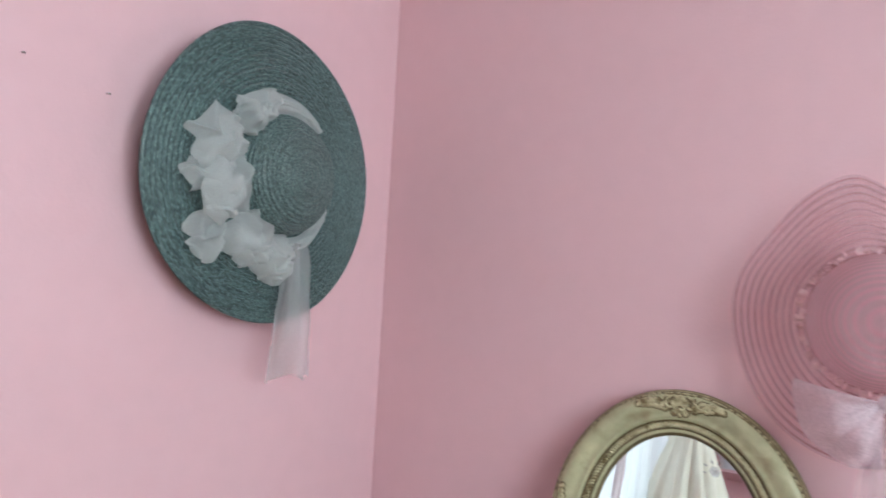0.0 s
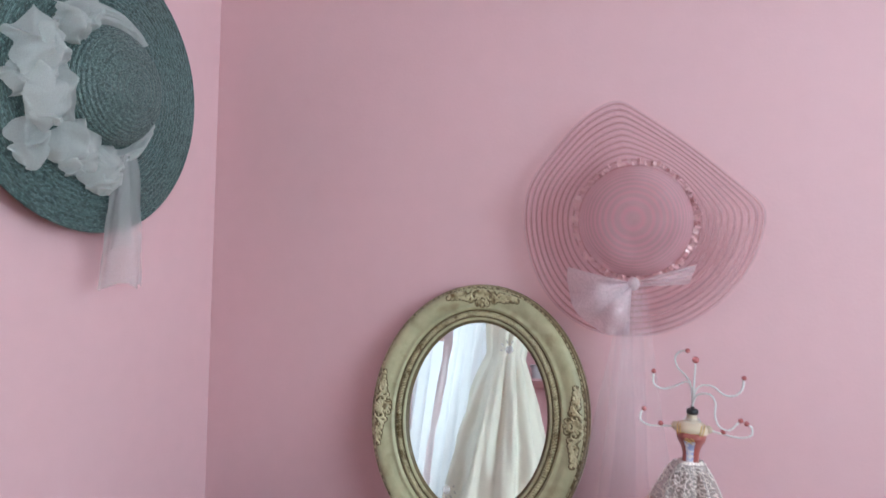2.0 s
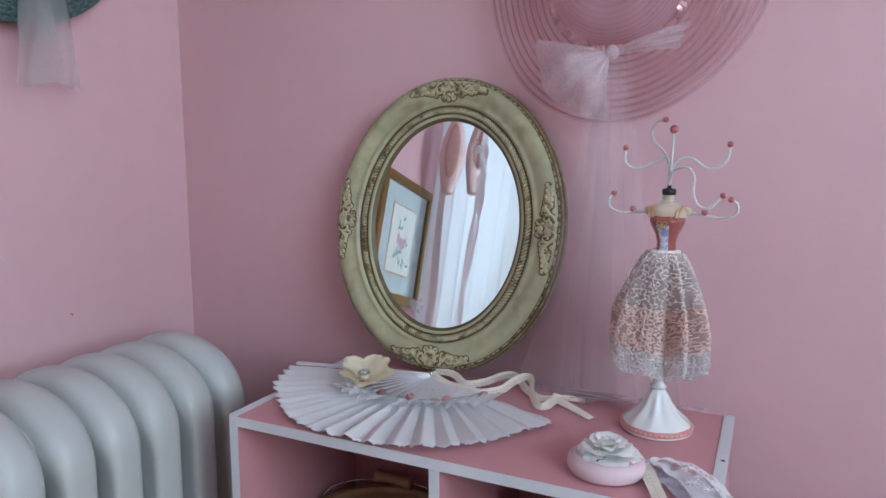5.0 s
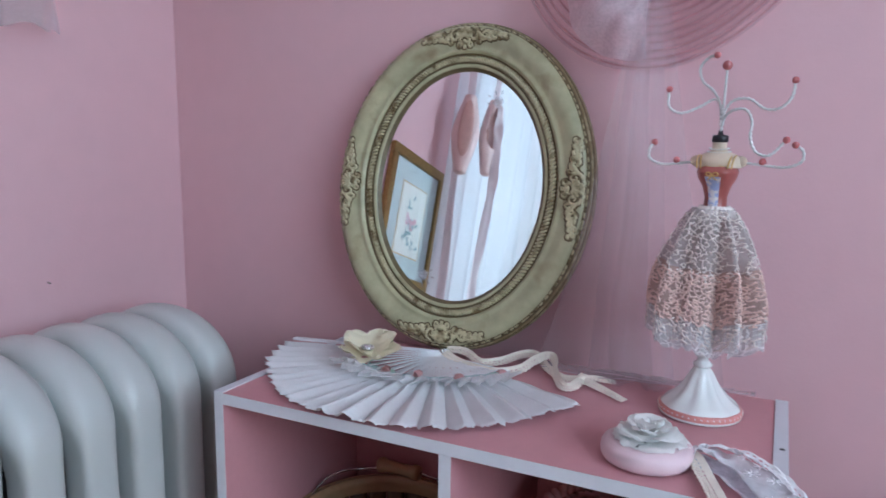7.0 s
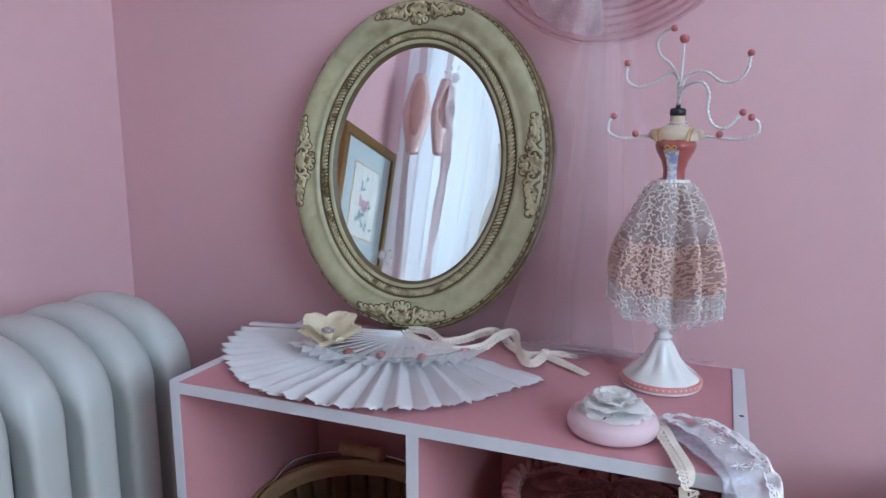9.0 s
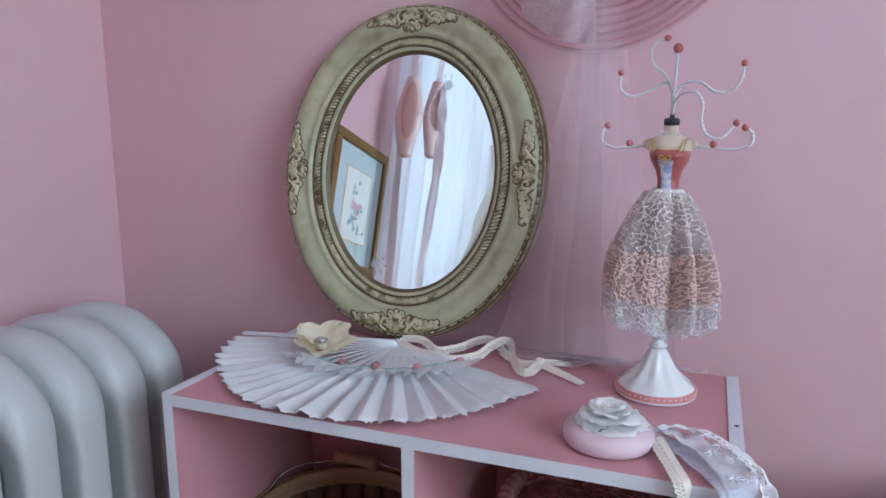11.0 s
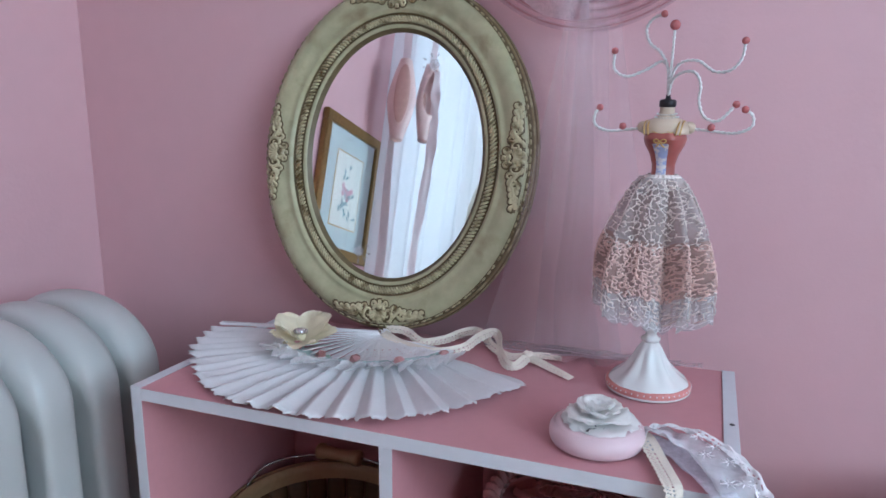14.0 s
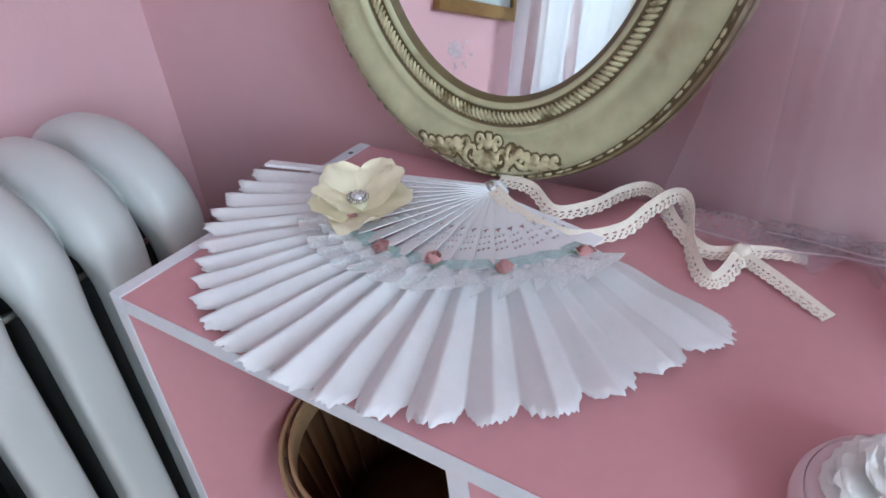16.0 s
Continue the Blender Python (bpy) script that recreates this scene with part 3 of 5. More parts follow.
part("outer_moulding", band([(0.979, 0.0137), (0.989, 0.0157), (0.971, 0.0182), (0.951, 0.0190)]), GILT_BROWN, mirror, "brown rubbed outer moulding")
part("rope_bed", band([(0.330, 0.0216), (0.30, 0.0198), (0.15, 0.0177), (0.115, 0.0187)]), GILT_DARK, mirror, "brown glazed groove")
part("inner_lip", band([(0.045, 0.0152), (0.01, 0.0105), (-0.02, 0.0078), (-0.03, 0.005)]), GILT_DARK, mirror, "dark brown inner lip")


def rope():
    bm = bmesh.new()
    n = 214
    for i in range(n):
        a0 = math.tau * i / n
        pts = []
        for k in range(5):
            s = k / 4 - 0.5
            p = oval(a0 + s * 0.042, 0.220 + s * 0.135, 0.0184 + 0.0026 * math.cos(s * math.pi))
            pts.append(p)
        tube(pts, lambda t: 0.0006 + 0.0017 * math.sin(math.pi * min(0.97, max(0.03, t))) ** 0.6, 6, bm=bm)
    return bm


part("rope_moulding", rope(), GILT_LIGHT, mirror, "cream rope moulding round the glass")


def bead_rim():
    bm = bmesh.new()
    rnd = random.Random(4)
    for i in range(138):
        a = math.tau * (i + rnd.uniform(-0.25, 0.25)) / 138
        p = oval(a, 0.915, 0.0262)
        t = Vector((-M_A * math.sin(a), 0, M_B * math.cos(a))).normalized()
        tube([p - t * 0.0036, p - t * 0.001, p + t * 0.002, p + t * 0.0036], lambda s: 0.0007 + 0.0009 * math.sin(math.pi * min(0.98, max(0.02, s))), 5, bm=bm)
    return bm


part("beaded_rim", bead_rim(), GILT_LIGHT, mirror, "worn beaded outer rim")


def scroll(centre, r0, r1, turns, start, flip=1, n=26):
    """A flat spiral as (along, outward) pairs."""
    out = []
    for i in range(n + 1):
        s = i / n
        r, a = r0 + (r1 - r0) * s, start + flip * turns * math.tau * s
        out.append((centre[0] + r * math.cos(a), centre[1] + r * math.sin(a)))
    return out


def carving_strokes(seed):
    """Acanthus carving as strokes of (along, outward, half width): a ruffled shell, C scrolls, and leaves that run out along the rim."""
    rnd = random.Random(seed)
    out = []

    def stroke(pts, w0, w1, swell=0.0):
        line = spline([(x, z, 0) for x, z in pts], 24)
        for i, p in enumerate(line):
            t = i / 24
            out.append((0.74 * p.x, p.y, 0.98 * (w0 + (w1 - w0) * t + swell * math.sin(math.pi * t))))
    for k in range(-3, 4):
        a = math.pi / 2 + k * 0.40
        far = 0.0185 * (1 - 0.05 * abs(k))
        stroke([(0.006 * math.cos(a), -0.004 + 0.004 * math.sin(a)), (far * 0.6 * math.cos(a + 0.1), -0.004 + far * 0.6 * math.sin(a)), (far * math.cos(a), -0.004 + far * math.sin(a))], 0.0013, 0.0030)
    stroke([(-0.006, -0.011), (0, -0.008), (0.006, -0.011)], 0.0018, 0.0018, 0.0022)
    stroke([(-0.0025, -0.017), (0, -0.0145), (0.0025, -0.017)], 0.0014, 0.0014, 0.0016)
    for f in (-1, 1):
        for (cx, cz), r0, r1, turns, start, flip in (((0.020, 0.003), 0.0018, 0.0105, 1.15, 0.6, 1), ((0.014, -0.0105), 0.0012, 0.0062, 1.05, 2.4, -1), ((0.034, -0.003), 0.0014, 0.0075, 1.0, 2.0, -1)):
            pts = [(f * x, z) for x, z in scroll((cx, cz), r0, r1, turns, start, flip, 14)]
            stroke(pts, 0.0012, 0.0026)
        stem = [(0.030, 0.006), (0.046, -0.001), (0.060, 0.007), (0.076, 0.0085), (0.090, 0.013)]
        stroke([(f * x, z + rnd.uniform(-0.001, 0.001)) for x, z in stem], 0.0030, 0.0010, 0.0006)
        for k in range(9):
            x = 0.034 + 0.0062 * k + rnd.uniform(-0.001, 0.001)
            size = (0.0125 - 0.0007 * k) * rnd.uniform(0.85, 1.15)
            z = 0.003 + 0.0010 * k
            up = 1 if k % 2 else -1
            stroke([(f * x, z), (f * (x + size * 0.45), z + up * size * 0.42), (f * (x + size * 0.9), z + up * size * 0.50), (f * (x + size * 1.05), z + up * size * 0.22)], 0.0014, 0.0016, 0.0013)
    return out


FACE = [(0.30, 0.0200), (0.38, 0.0290), (0.50, 0.0285), (0.64, 0.0350), (0.72, 0.0360), (0.80, 0.0350), (0.90, 0.0275), (0.97, 0.0232)]


def face_height(r):
    for (r0, y0), (r1, y1) in zip(FACE, FACE[1:]):
        if r <= r1:
            return y0 + (y1 - y0) * (r - r0) / (r1 - r0)
    return FACE[-1][1]


for deg in (0, 90, 180, 270):
    a = radians(deg)
    strokes = np.array(carving_strokes(deg))
    nu_, nv_ = 230, 64
    along, outward = np.meshgrid(np.linspace(-0.098, 0.098, nu_ + 1), np.linspace(-0.020, 0.0215, nv_ + 1), indexing="ij")
    relief, halo = np.zeros(along.shape), np.zeros(along.shape)
    for sx, sz, half in strokes:
        d2 = (along - sx) ** 2 + (outward - sz) ** 2
        relief = np.maximum(relief, 1.25 * np.sqrt(np.maximum(0.0, half ** 2 - d2)))
        halo = np.maximum(halo, (half + 0.0021) ** 2 - d2)
    # where a stroke sits, from the tangent distance to the frame's angle and radius
    radius = math.hypot((G_A + 0.65 * (M_A - G_A)) * math.sin(a), (G_B + 0.65 * (M_B - G_B)) * math.cos(a))
    spread = (M_A - G_A) if deg % 180 == 0 else (M_B - G_B)

    def on_face(u, v, height):
        i, j = round(u * nu_), round(v * nv_)
        r = min(1.0, 0.645 + outward[i, j] / spread)
        return oval(a - along[i, j] / radius, r, face_height(r) + height[i, j])
    flat_bed = np.full(along.shape, 0.0005)
    part("carving_bed", grid(nu_, nv_, lambda u, v: on_face(u, v, flat_bed), keep=lambda i, j: halo[i, j] > 0), GILT_DARK, mirror, "brown glaze in the carving")
    part("carving", grid(nu_, nv_, lambda u, v: on_face(u, v, relief), keep=lambda i, j: relief[i:i + 2, j:j + 2].max() > 0.0013), GILT_LIGHT, mirror, "cream acanthus carving rubbed with gilt")
glass = bmesh.new()
glass.faces.new([glass.verts.new(oval(math.tau * i / 96, -0.01, 0.0070)) for i in range(96)])
pane = part("glass", glass, MIRROR, mirror, "silvered mirror glass", smooth=False)
for gx, gz, turn in ((0.055, 0.3765, 0), (-0.047, 0.109, 200)):
    film = bmesh.new()
    for i in range(6):
        petal(film, pose(gx, -0.0140, gz, 90, 0, 0) @ pose(0, 0, 0.00015 * i, 0, 0, turn + i * 61), 0.0085, 0.0085, 0.0, 0.0, i, 5)
    for ang, far_, size in ((70, 0.010, 0.009), (110, 0.011, 0.008), (150, 0.014, 0.006), (190, 0.013, 0.005)):
        a = radians(ang + turn)
        petal(film, pose(gx + far_ * math.cos(a), -0.0140, gz + far_ * math.sin(a), 90, 0, 0) @ pose(0, 0, 0, 0, 0, ang + turn), size, 0.0032, 0.0, 0.0, ang, 4)
    part("frosted_flower", film, FROST, pane, "small frosted flower on the glass")


# ---- folding fan on the shelf ----
FAN = Vector((0.649, -0.125, ZTOP))
FAN_R, A0, A1, PLEATS = 0.262, -19.5, -170.0, 21
fan = thing("folding_fan", pose(*FAN), "open white folding fan with lace, ribbon roses and a flower", "hand fan")


def pleat(u):
    """Which pleat lies at u along the spread, and how far into it; the first ones were never creased hard and lie wider."""
    return PLEATS * max(0.0, u) ** 1.14


def fan_height(a, r):
    """Height of the pleated leaf over the shelf at angle a (0..1 along the spread) and radius r."""
    s = pleat(a)
    k, f = int(s), s % 1.0
    peak = 0.50 + 0.14 * wob(k * 3.7, 6.0)
    tri = f / peak if f < peak else (1 - f) / (1 - peak)
    tri = tri * (1 - 0.22 * tri * (1 - tri) * 4 * wob(k * 1.9, 9.0))
    out = r / FAN_R
    lift = 0.0015 + 0.005 * (1 - out)
    amp = 0.0112 * (1 + 0.55 * wob(k * 2.3, 1.0)) * out * (0.68 + 0.32 * math.sin(math.pi * min(1, 0.06 + a * 1.2)))
    return lift + amp * tri + 0.0016 * wob(a * 11, r * 34) + 0.0012 * out * wob(a * 60, r * 12) + 0.002 * out ** 4 * max(0.0, wob(k * 5.1, 2.0))


def fan_leaf(u, v):
    r0 = 0.112
    s = pleat(u)
    k, f = int(s - 1e-6), s % 1.0
    far = min(1.0, max(0.0, (u - 0.42) / 0.45))
    lobe = max(0.0, math.sin(math.pi * f)) ** 0.75
    rim = FAN_R * (0.953 + 0.030 * wob(k * 1.7, 3.0) - 0.075 * far * far * (3 - 2 * far)) + (0.0195 - 0.007 * far) * lobe * (1 + 0.6 * wob(k * 2.9, 7.0)) + 0.008 * far + 0.005 * math.exp(-((u - 0.36) / 0.2) ** 2) - 0.016 * max(0.0, 1 - u / 0.26)
    rim += 0.0042 * wob(u * 120, 5.0) + 0.0046 * wob(u * 330, 8.0) + 0.0018 * wob(u * 900, 2.0)
    r = r0 + (rim - r0) * v
    a = radians(A0 + (A1 - A0) * (u + 0.0035 * v * wob(u * 24, 4.0)))
    return Vector((r * math.cos(a), r * math.sin(a), fan_height(u, r)))


thicken(part("leaf", grid(PLEATS * 24, 18, fan_leaf), FAN_WHITE, fan, "pleated white cloth leaf with a scalloped rim"), 0.0006)


def stick():
    """One pierced blade, from the pivot out under the leaf."""
    n, m = 44, 9

    def fn(u, v):
        r = -0.006 + 0.134 * u
        w = 0.0045 + 0.0160 * max(0.0, u)
        return Vector((r, (v - 0.5) * w, 0.0006 + (v - 0.5) * w * 0.22 + 0.0015 * u))

    def keep(a, b):
        if 24 <= a <= 25:
            return not (abs(b - 4) <= 25 - a)
        if a in (28, 31, 34):
            return b not in (2, 4, 6)
        return True
    bm = grid(n, m, fn, keep=keep)
    return bm


blade = part("stick", stick(), STICK_WHITE, fan, "pierced white fan stick", smooth=False)
thicken(blade, 0.0007)
N_STICK = 19
for i in range(N_STICK):
    o = blade if i == 0 else new("stick", blade.data)
    if i:
        o.parent = fan
        o["label"] = "pierced white fan stick"
        thicken(o, 0.0007)
    a = A0 - 2 + (A1 - A0 + 6) * i / (N_STICK - 1)
    o.matrix_basis = pose(0, 0, 0.0045 + 0.0003 * i, 0, -1.5, a)
guard = box(-0.008, -0.006, 0.0, 0.240, 0.006, 0.0035, 0.0012)
for v in guard.verts:
    v.co.y *= 0.55 + 2.2 * max(0, v.co.x)
o = part("guard_stick", guard, STICK_WHITE, fan, "thick white guard stick", smooth=False)
o.matrix_basis = pose(0, 0, 0.0095, 4, 0, -169)
part("pivot", lathe([(0.0001, 0.016), (0.003, 0.016), (0.0036, 0.015), (0.0036, 0.001)], 14), STEEL, fan, "small metal pivot pin")
part("fold_head", tube(spline([(0.012, 0.004, 0.006), (0.0, 0.010, 0.009), (-0.012, 0.003, 0.006)], 10), 0.0045, 8), STICK_WHITE, fan)


def arc_band(r_in, r_out, lift, ruffle, freq, seed, a_from=0.02, a_to=0.92, flat=False):
    def fn(u, v):
        t = a_from + (a_to - a_from) * u
        a = radians(A0 + (A1 - A0) * t)
        out = ruffle * v * math.sin(math.tau * freq * u + 2.0 * wob(u * 9, seed)) + ruffle * 0.7 * v * wob(u * freq * 2.3, seed, 2)
        r = r_in + (r_out - r_in) * v + 0.004 * v * wob(u * freq * 1.5, seed, 7)
        return Vector((r * math.cos(a) - out * 0.8 * math.sin(a), r * math.sin(a) + out * 0.8 * math.cos(a), (0.0075 + 0.0015 * wob(t * 30, r * 40) if flat else fan_height(t, r)) + lift + 0.004 * v + 0.5 * (out + ruffle * v)))
    return grid(240, 8, fn)


part("aqua_ribbon", arc_band(0.115, 0.134, 0.0045, 0.0020, 16, 1.0, 0.04, 0.76, True), AQUA, fan, "pale aqua sheer ribbon")
part("lace_frill", arc_band(0.130, 0.167, 0.0055, 0.0125, 15, 2.0, 0.05, 0.73), FRILL_LACE, fan, "gathered white lace frill")
part("lace_frill", arc_band(0.130, 0.152, 0.0070, 0.0080, 13, 5.0, 0.06, 0.72), FRILL_LACE, fan, "gathered white lace frill")


def ribbon_rose():
    bm = bmesh.new()
    for k, (r, h, lift) in enumerate(((0.0062, 0.0042, 0.0), (0.0048, 0.0050, 0.0012), (0.0033, 0.0052, 0.002), (0.0016, 0.005, 0.0025))):
        def fn(u, v):
            a = u * math.tau * 1.25 + k * 1.3
            rr = r * (1 + 0.14 * math.sin(5 * a + k)) * (0.75 + 0.35 * v) * (1 - 0.10 * u)
            return Vector((rr * math.cos(a), rr * math.sin(a), lift + h * v + 0.0006 * math.sin(3 * a)))
        grid(26, 3, fn, bm=bm)
    return bm


def rose_leaves():
    bm = bmesh.new()
    for a in (10, 172):
        petal(bm, pose(0, 0, 0.0005, 0, 0, a), 0.0125, 0.0075, 0.10, 0.1, a, 6)
    return bm


for x, y in ((0.587, -0.224), (0.632, -0.244), (0.675, -0.240), (0.724, -0.229), (0.763, -0.190)):
    d = (Vector((x, y, 0)) - FAN) * 1.065
    t = (math.degrees(math.atan2(d.y, d.x)) - A0) / (A1 - A0)
    r = math.hypot(d.x, d.y)
    rose = part("ribbon_rose", ribbon_rose(), ROSE_PINK, fan, "tiny dusty pink ribbon rose")
    rose.matrix_basis = pose(d.x, d.y, 0.0150, -18, 8, 40 * t * 9) @ Matrix.Scale(1.06, 4)
    part("leaf_loops", rose_leaves(), LEAF_GREEN, rose, "pale green satin leaves")

flower = thing("silk_flower", pose(0.577, -0.214, ZTOP + 0.020, 13, 3, 20), "cream silk flower with a rhinestone centre, lying on the fan", "artificial flower")
bloom(flower, CREAM_PETAL, [(5, 0.050, 0.042, 0.10, 0.04, -0.001, 20), (2, 0.045, 0.038, 0.12, 0.02, 0.002, 32)], 11)
gem = part("rhinestone", ball((0, 0, 0.0125), 0.0055, (1.2, 1, 0.6), 10), CRYSTAL, flower, "oval rhinestone in silver beads")
beads = bmesh.new()
for i in range(12):
    a = math.tau * i / 12
    ball((0.0080 * math.cos(a), 0.0068 * math.sin(a), 0.0120), 0.0018, n=7, bm=beads)
part("setting", beads, STEEL, gem, "ring of tiny silver beads")
part("calyx", ball((0, 0, 0.003), 0.008, (1, 1, 0.8), 10), CREAM_PETAL, flower)

# ---- cotton lace ribbon tied to the fan ----
Z = ZTOP
tie = thing("lace_ribbon", pose(0.78, -0.12, Z), "cream crochet lace ribbon with a knot, lying in loops", "ribbon")


def tie_part(name, pts, width, tilts, n, label=""):
    bm = ribbon([(x - 0.78, y + 0.12, z) for x, y, z in pts], width, tilts, n, 9, True)
    return thicken(part(name, bm, CROCHET, tie, label, smooth=False), 0.0007)


tie_part("front_loop", [(0.655, -0.128, 0.012), (0.690, -0.150, 0.009), (0.742, -0.165, 0.008), (0.776, -0.144, 0.010), (0.788, -0.113, 0.016), (0.800, -0.086, 0.018),
                        (0.812, -0.097, 0.014), (0.824, -0.132, 0.009), (0.843, -0.168, 0.007), (0.857, -0.170, 0.007), (0.862, -0.134, 0.007)],
         0.0120, [-20, -30, -45, -55, -60, -35, -50, -55, -45, -35, -25], 215)
tie_part("back_loop", [(0.650, -0.110, 0.012), (0.684, -0.116, 0.014), (0.716, -0.136, 0.009), (0.742, -0.118, 0.010), (0.757, -0.092, 0.013), (0.772, -0.079, 0.014),
                       (0.788, -0.087, 0.012), (0.806, -0.112, 0.008), (0.836, -0.138, 0.006), (0.860, -0.132, 0.007)],
         0.0112, [-40, -50, -45, -55, -62, -60, -50, -35, -30, -20], 185)
tie_part("tail", [(0.860, -0.130, 0.007), (0.880, -0.121, 0.006), (0.901, -0.115, 0.003)], 0.009, [-45, -40, -15], 36, "frayed ribbon end")
tie_part("tail", [(0.860, -0.134, 0.007), (0.887, -0.150, 0.005), (0.925, -0.175, 0.002)], 0.010, [-45, -30, -8], 60, "frayed ribbon end")
knot = bmesh.new()
ball((0.861 - 0.78, -0.132 + 0.12, 0.008), 0.0065, (1.1, 0.8, 1), 12, bm=knot)
for v in knot.verts:
    v.co += Vector((wob(v.co.x * 300, v.co.y * 300, 1), wob(v.co.y * 300, v.co.z * 300, 2), wob(v.co.z * 300, v.co.x * 300, 3))) * 0.0018
part("knot", knot, CROCHET, tie, "tight knot")

# ---- jewellery stand ----
ST = Vector((1.011, -0.163, ZTOP))
stand = thing("jewellery_stand", pose(*ST, 0, 0.5, -8), "dress form jewellery stand with lace skirt and wire hooks", "jewellery stand")


def flutes(a, v):
    return 1 + 0.075 * math.cos(9 * a) * (1 - abs(2 * v - 0.9))


base = part("base", lathe([(0.0001, 0.0), (0.050, 0.0), (0.0515, 0.002), (0.051, 0.0035)], 56), CERAMIC, stand)
base.scale = (0.92, 0.92, 1)
part("base_band", lathe([(0.0512, 0.0032), (0.0518, 0.005), (0.0514, 0.0085), (0.0500, 0.0098), (0.0478, 0.0102)], 72,
                        lambda a, v: 1 + 0.008 * math.cos(44 * a) * math.sin(math.pi * v)), CORAL_PALE, base, "coral beaded band")
studs = bmesh.new()
for i in range(44):
    ball((0.0516 * math.cos(math.tau * i / 44), 0.0516 * math.sin(math.tau * i / 44), 0.0072), 0.0010, n=6, bm=studs)
part("base_beads", studs, CERAMIC, base, "ring of white beads")
part("pedestal", lathe([(0.0484, 0.0095), (0.0465, 0.0125), (0.0405, 0.0165), (0.0330, 0.0220), (0.0265, 0.0285), (0.0215, 0.0355), (0.0175, 0.0430), (0.0140, 0.0495), (0.0105, 0.0540),
                        (0.0080, 0.056)], 72, flutes), CERAMIC, stand, "fluted white pedestal").scale = (0.92, 0.92, 1)
part("stem", lathe([(0.0078, 0.055), (0.0105, 0.0575), (0.0108, 0.060), (0.0070, 0.0625), (0.0058, 0.066), (0.0090, 0.069), (0.0112, 0.0725), (0.0090, 0.076), (0.0060, 0.079), (0.0065, 0.24)], 28),
     CERAMIC, stand, "turned white stem")


def skirt_fn(top, hem, r_top, r_hem, folds, depth, seed, uneven=0.0):
    def fn(u, v):
        a = u * math.tau
        r = r_top + (r_hem - r_top) * (1 - max(0.0, 1 - v) ** 2.7)
        fold = math.cos(folds * a + 1.4 * wob(math.cos(a) * 1.3, math.sin(a) * 1.3, seed) * 3)
        r *= 1 + depth * fold * min(1, 0.45 + v * 0.75) + 0.05 * wob(a * 2, v * 3, seed)
        z = top + (hem - top) * v + uneven * v * fold + 0.004 * v * wob(math.cos(a) * 3, math.sin(a) * 3, seed)
        return Vector((r * math.cos(a), r * math.sin(a), z))
    return fn


SK_TOP, SK_HEM = 0.243, 0.092
outer = skirt_fn(SK_TOP, SK_HEM, 0.0215, 0.0545, 6, 0.30, 4.0, 0.007)
skirt = part("skirt", grid(150, 28, outer, close=True), SKIRT_NET, stand, "layered ivory and peach lace skirt")
part("lining", grid(90, 12, skirt_fn(SK_TOP - 0.004, SK_HEM + 0.045, 0.015, 0.031, 6, 0.14, 4.0), close=True), UNDERSKIRT, skirt, "dusty peach lining")
part("hem_lace", grid(180, 6, lambda u, v: outer(u, 0.80 + 0.225 * v) * 1.0 + Vector((0, 0, -0.004 * v * abs(math.sin(u * math.tau * 16)))), close=True), HEM_LACE, skirt, "white scalloped net hem")


def lace_loops(v0, v1, count, seed, r, size, upright=0.0):
    """Short looped lengths of lace tape laid all over a stretch of the skirt."""
    bm = bmesh.new()
    rnd = random.Random(seed)
    for i in range(count):
        u0, vm = (i * 0.618034 + rnd.uniform(-0.01, 0.01)) % 1.0, v0 + (v1 - v0) * ((i + rnd.random()) / count)
        p0 = outer(u0, vm)
        round_ = math.tau * math.hypot(p0.x, p0.y)
        turn = rnd.choice((-1, 1)) * (rnd.uniform(0.7, 1.9) if upright else rnd.uniform(0, math.pi))
        k, flip, long_ = rnd.choice((1.0, 1.0, 1.5)), rnd.choice((-1, 1)), size * rnd.uniform(0.75, 1.35)
        pts = []
        for j in range(11):
            t = j / 10
            x, y = long_ * (t - 0.5), flip * 0.34 * long_ * math.sin(math.tau * k * t)
            x += 0.16 * long_ * math.sin(math.tau * 2 * t)
            du, dv = (x * math.cos(turn) - y * math.sin(turn)) / round_, (x * math.sin(turn) + y * math.cos(turn)) / (SK_TOP - SK_HEM)
            q = outer((u0 + du) % 1.0, min(1.01, max(0.01, vm + dv)))
            pts.append(q + Vector((q.x, q.y, 0)).normalized() * (0.0008 + 0.0009 * math.sin(math.pi * t)))
        tube(pts, r * rnd.uniform(0.8, 1.2), 5, bm=bm)
    return bm


part("peach_net", grid(150, 10, lambda u, v: outer(u, 0.44 + 0.39 * v) * 1.006, close=True), PEACH_NET, skirt, "peach net band")
part("lace_cord", lace_loops(0.03, 0.50, 380, 3, 0.00062, 0.0080, 1), LACE_WHITE, skirt, "ivory corded lace")
part("lace_cord", lace_loops(0.46, 0.82, 680, 5, 0.00090, 0.0074), LACE_PEACH, skirt, "peach corded lace")
part("lace_cord", lace_loops(0.80, 0.985, 130, 7, 0.0008, 0.0095), LACE_WHITE, skirt, "white corded hem")
part("waist_gather", grid(120, 6, lambda u, v: skirt_fn(SK_TOP + 0.003, SK_TOP - 0.012, 0.0155, 0.0215, 24, 0.09, 2.0)(u, v), close=True), LACE_WHITE, skirt, "gathered lace waist")


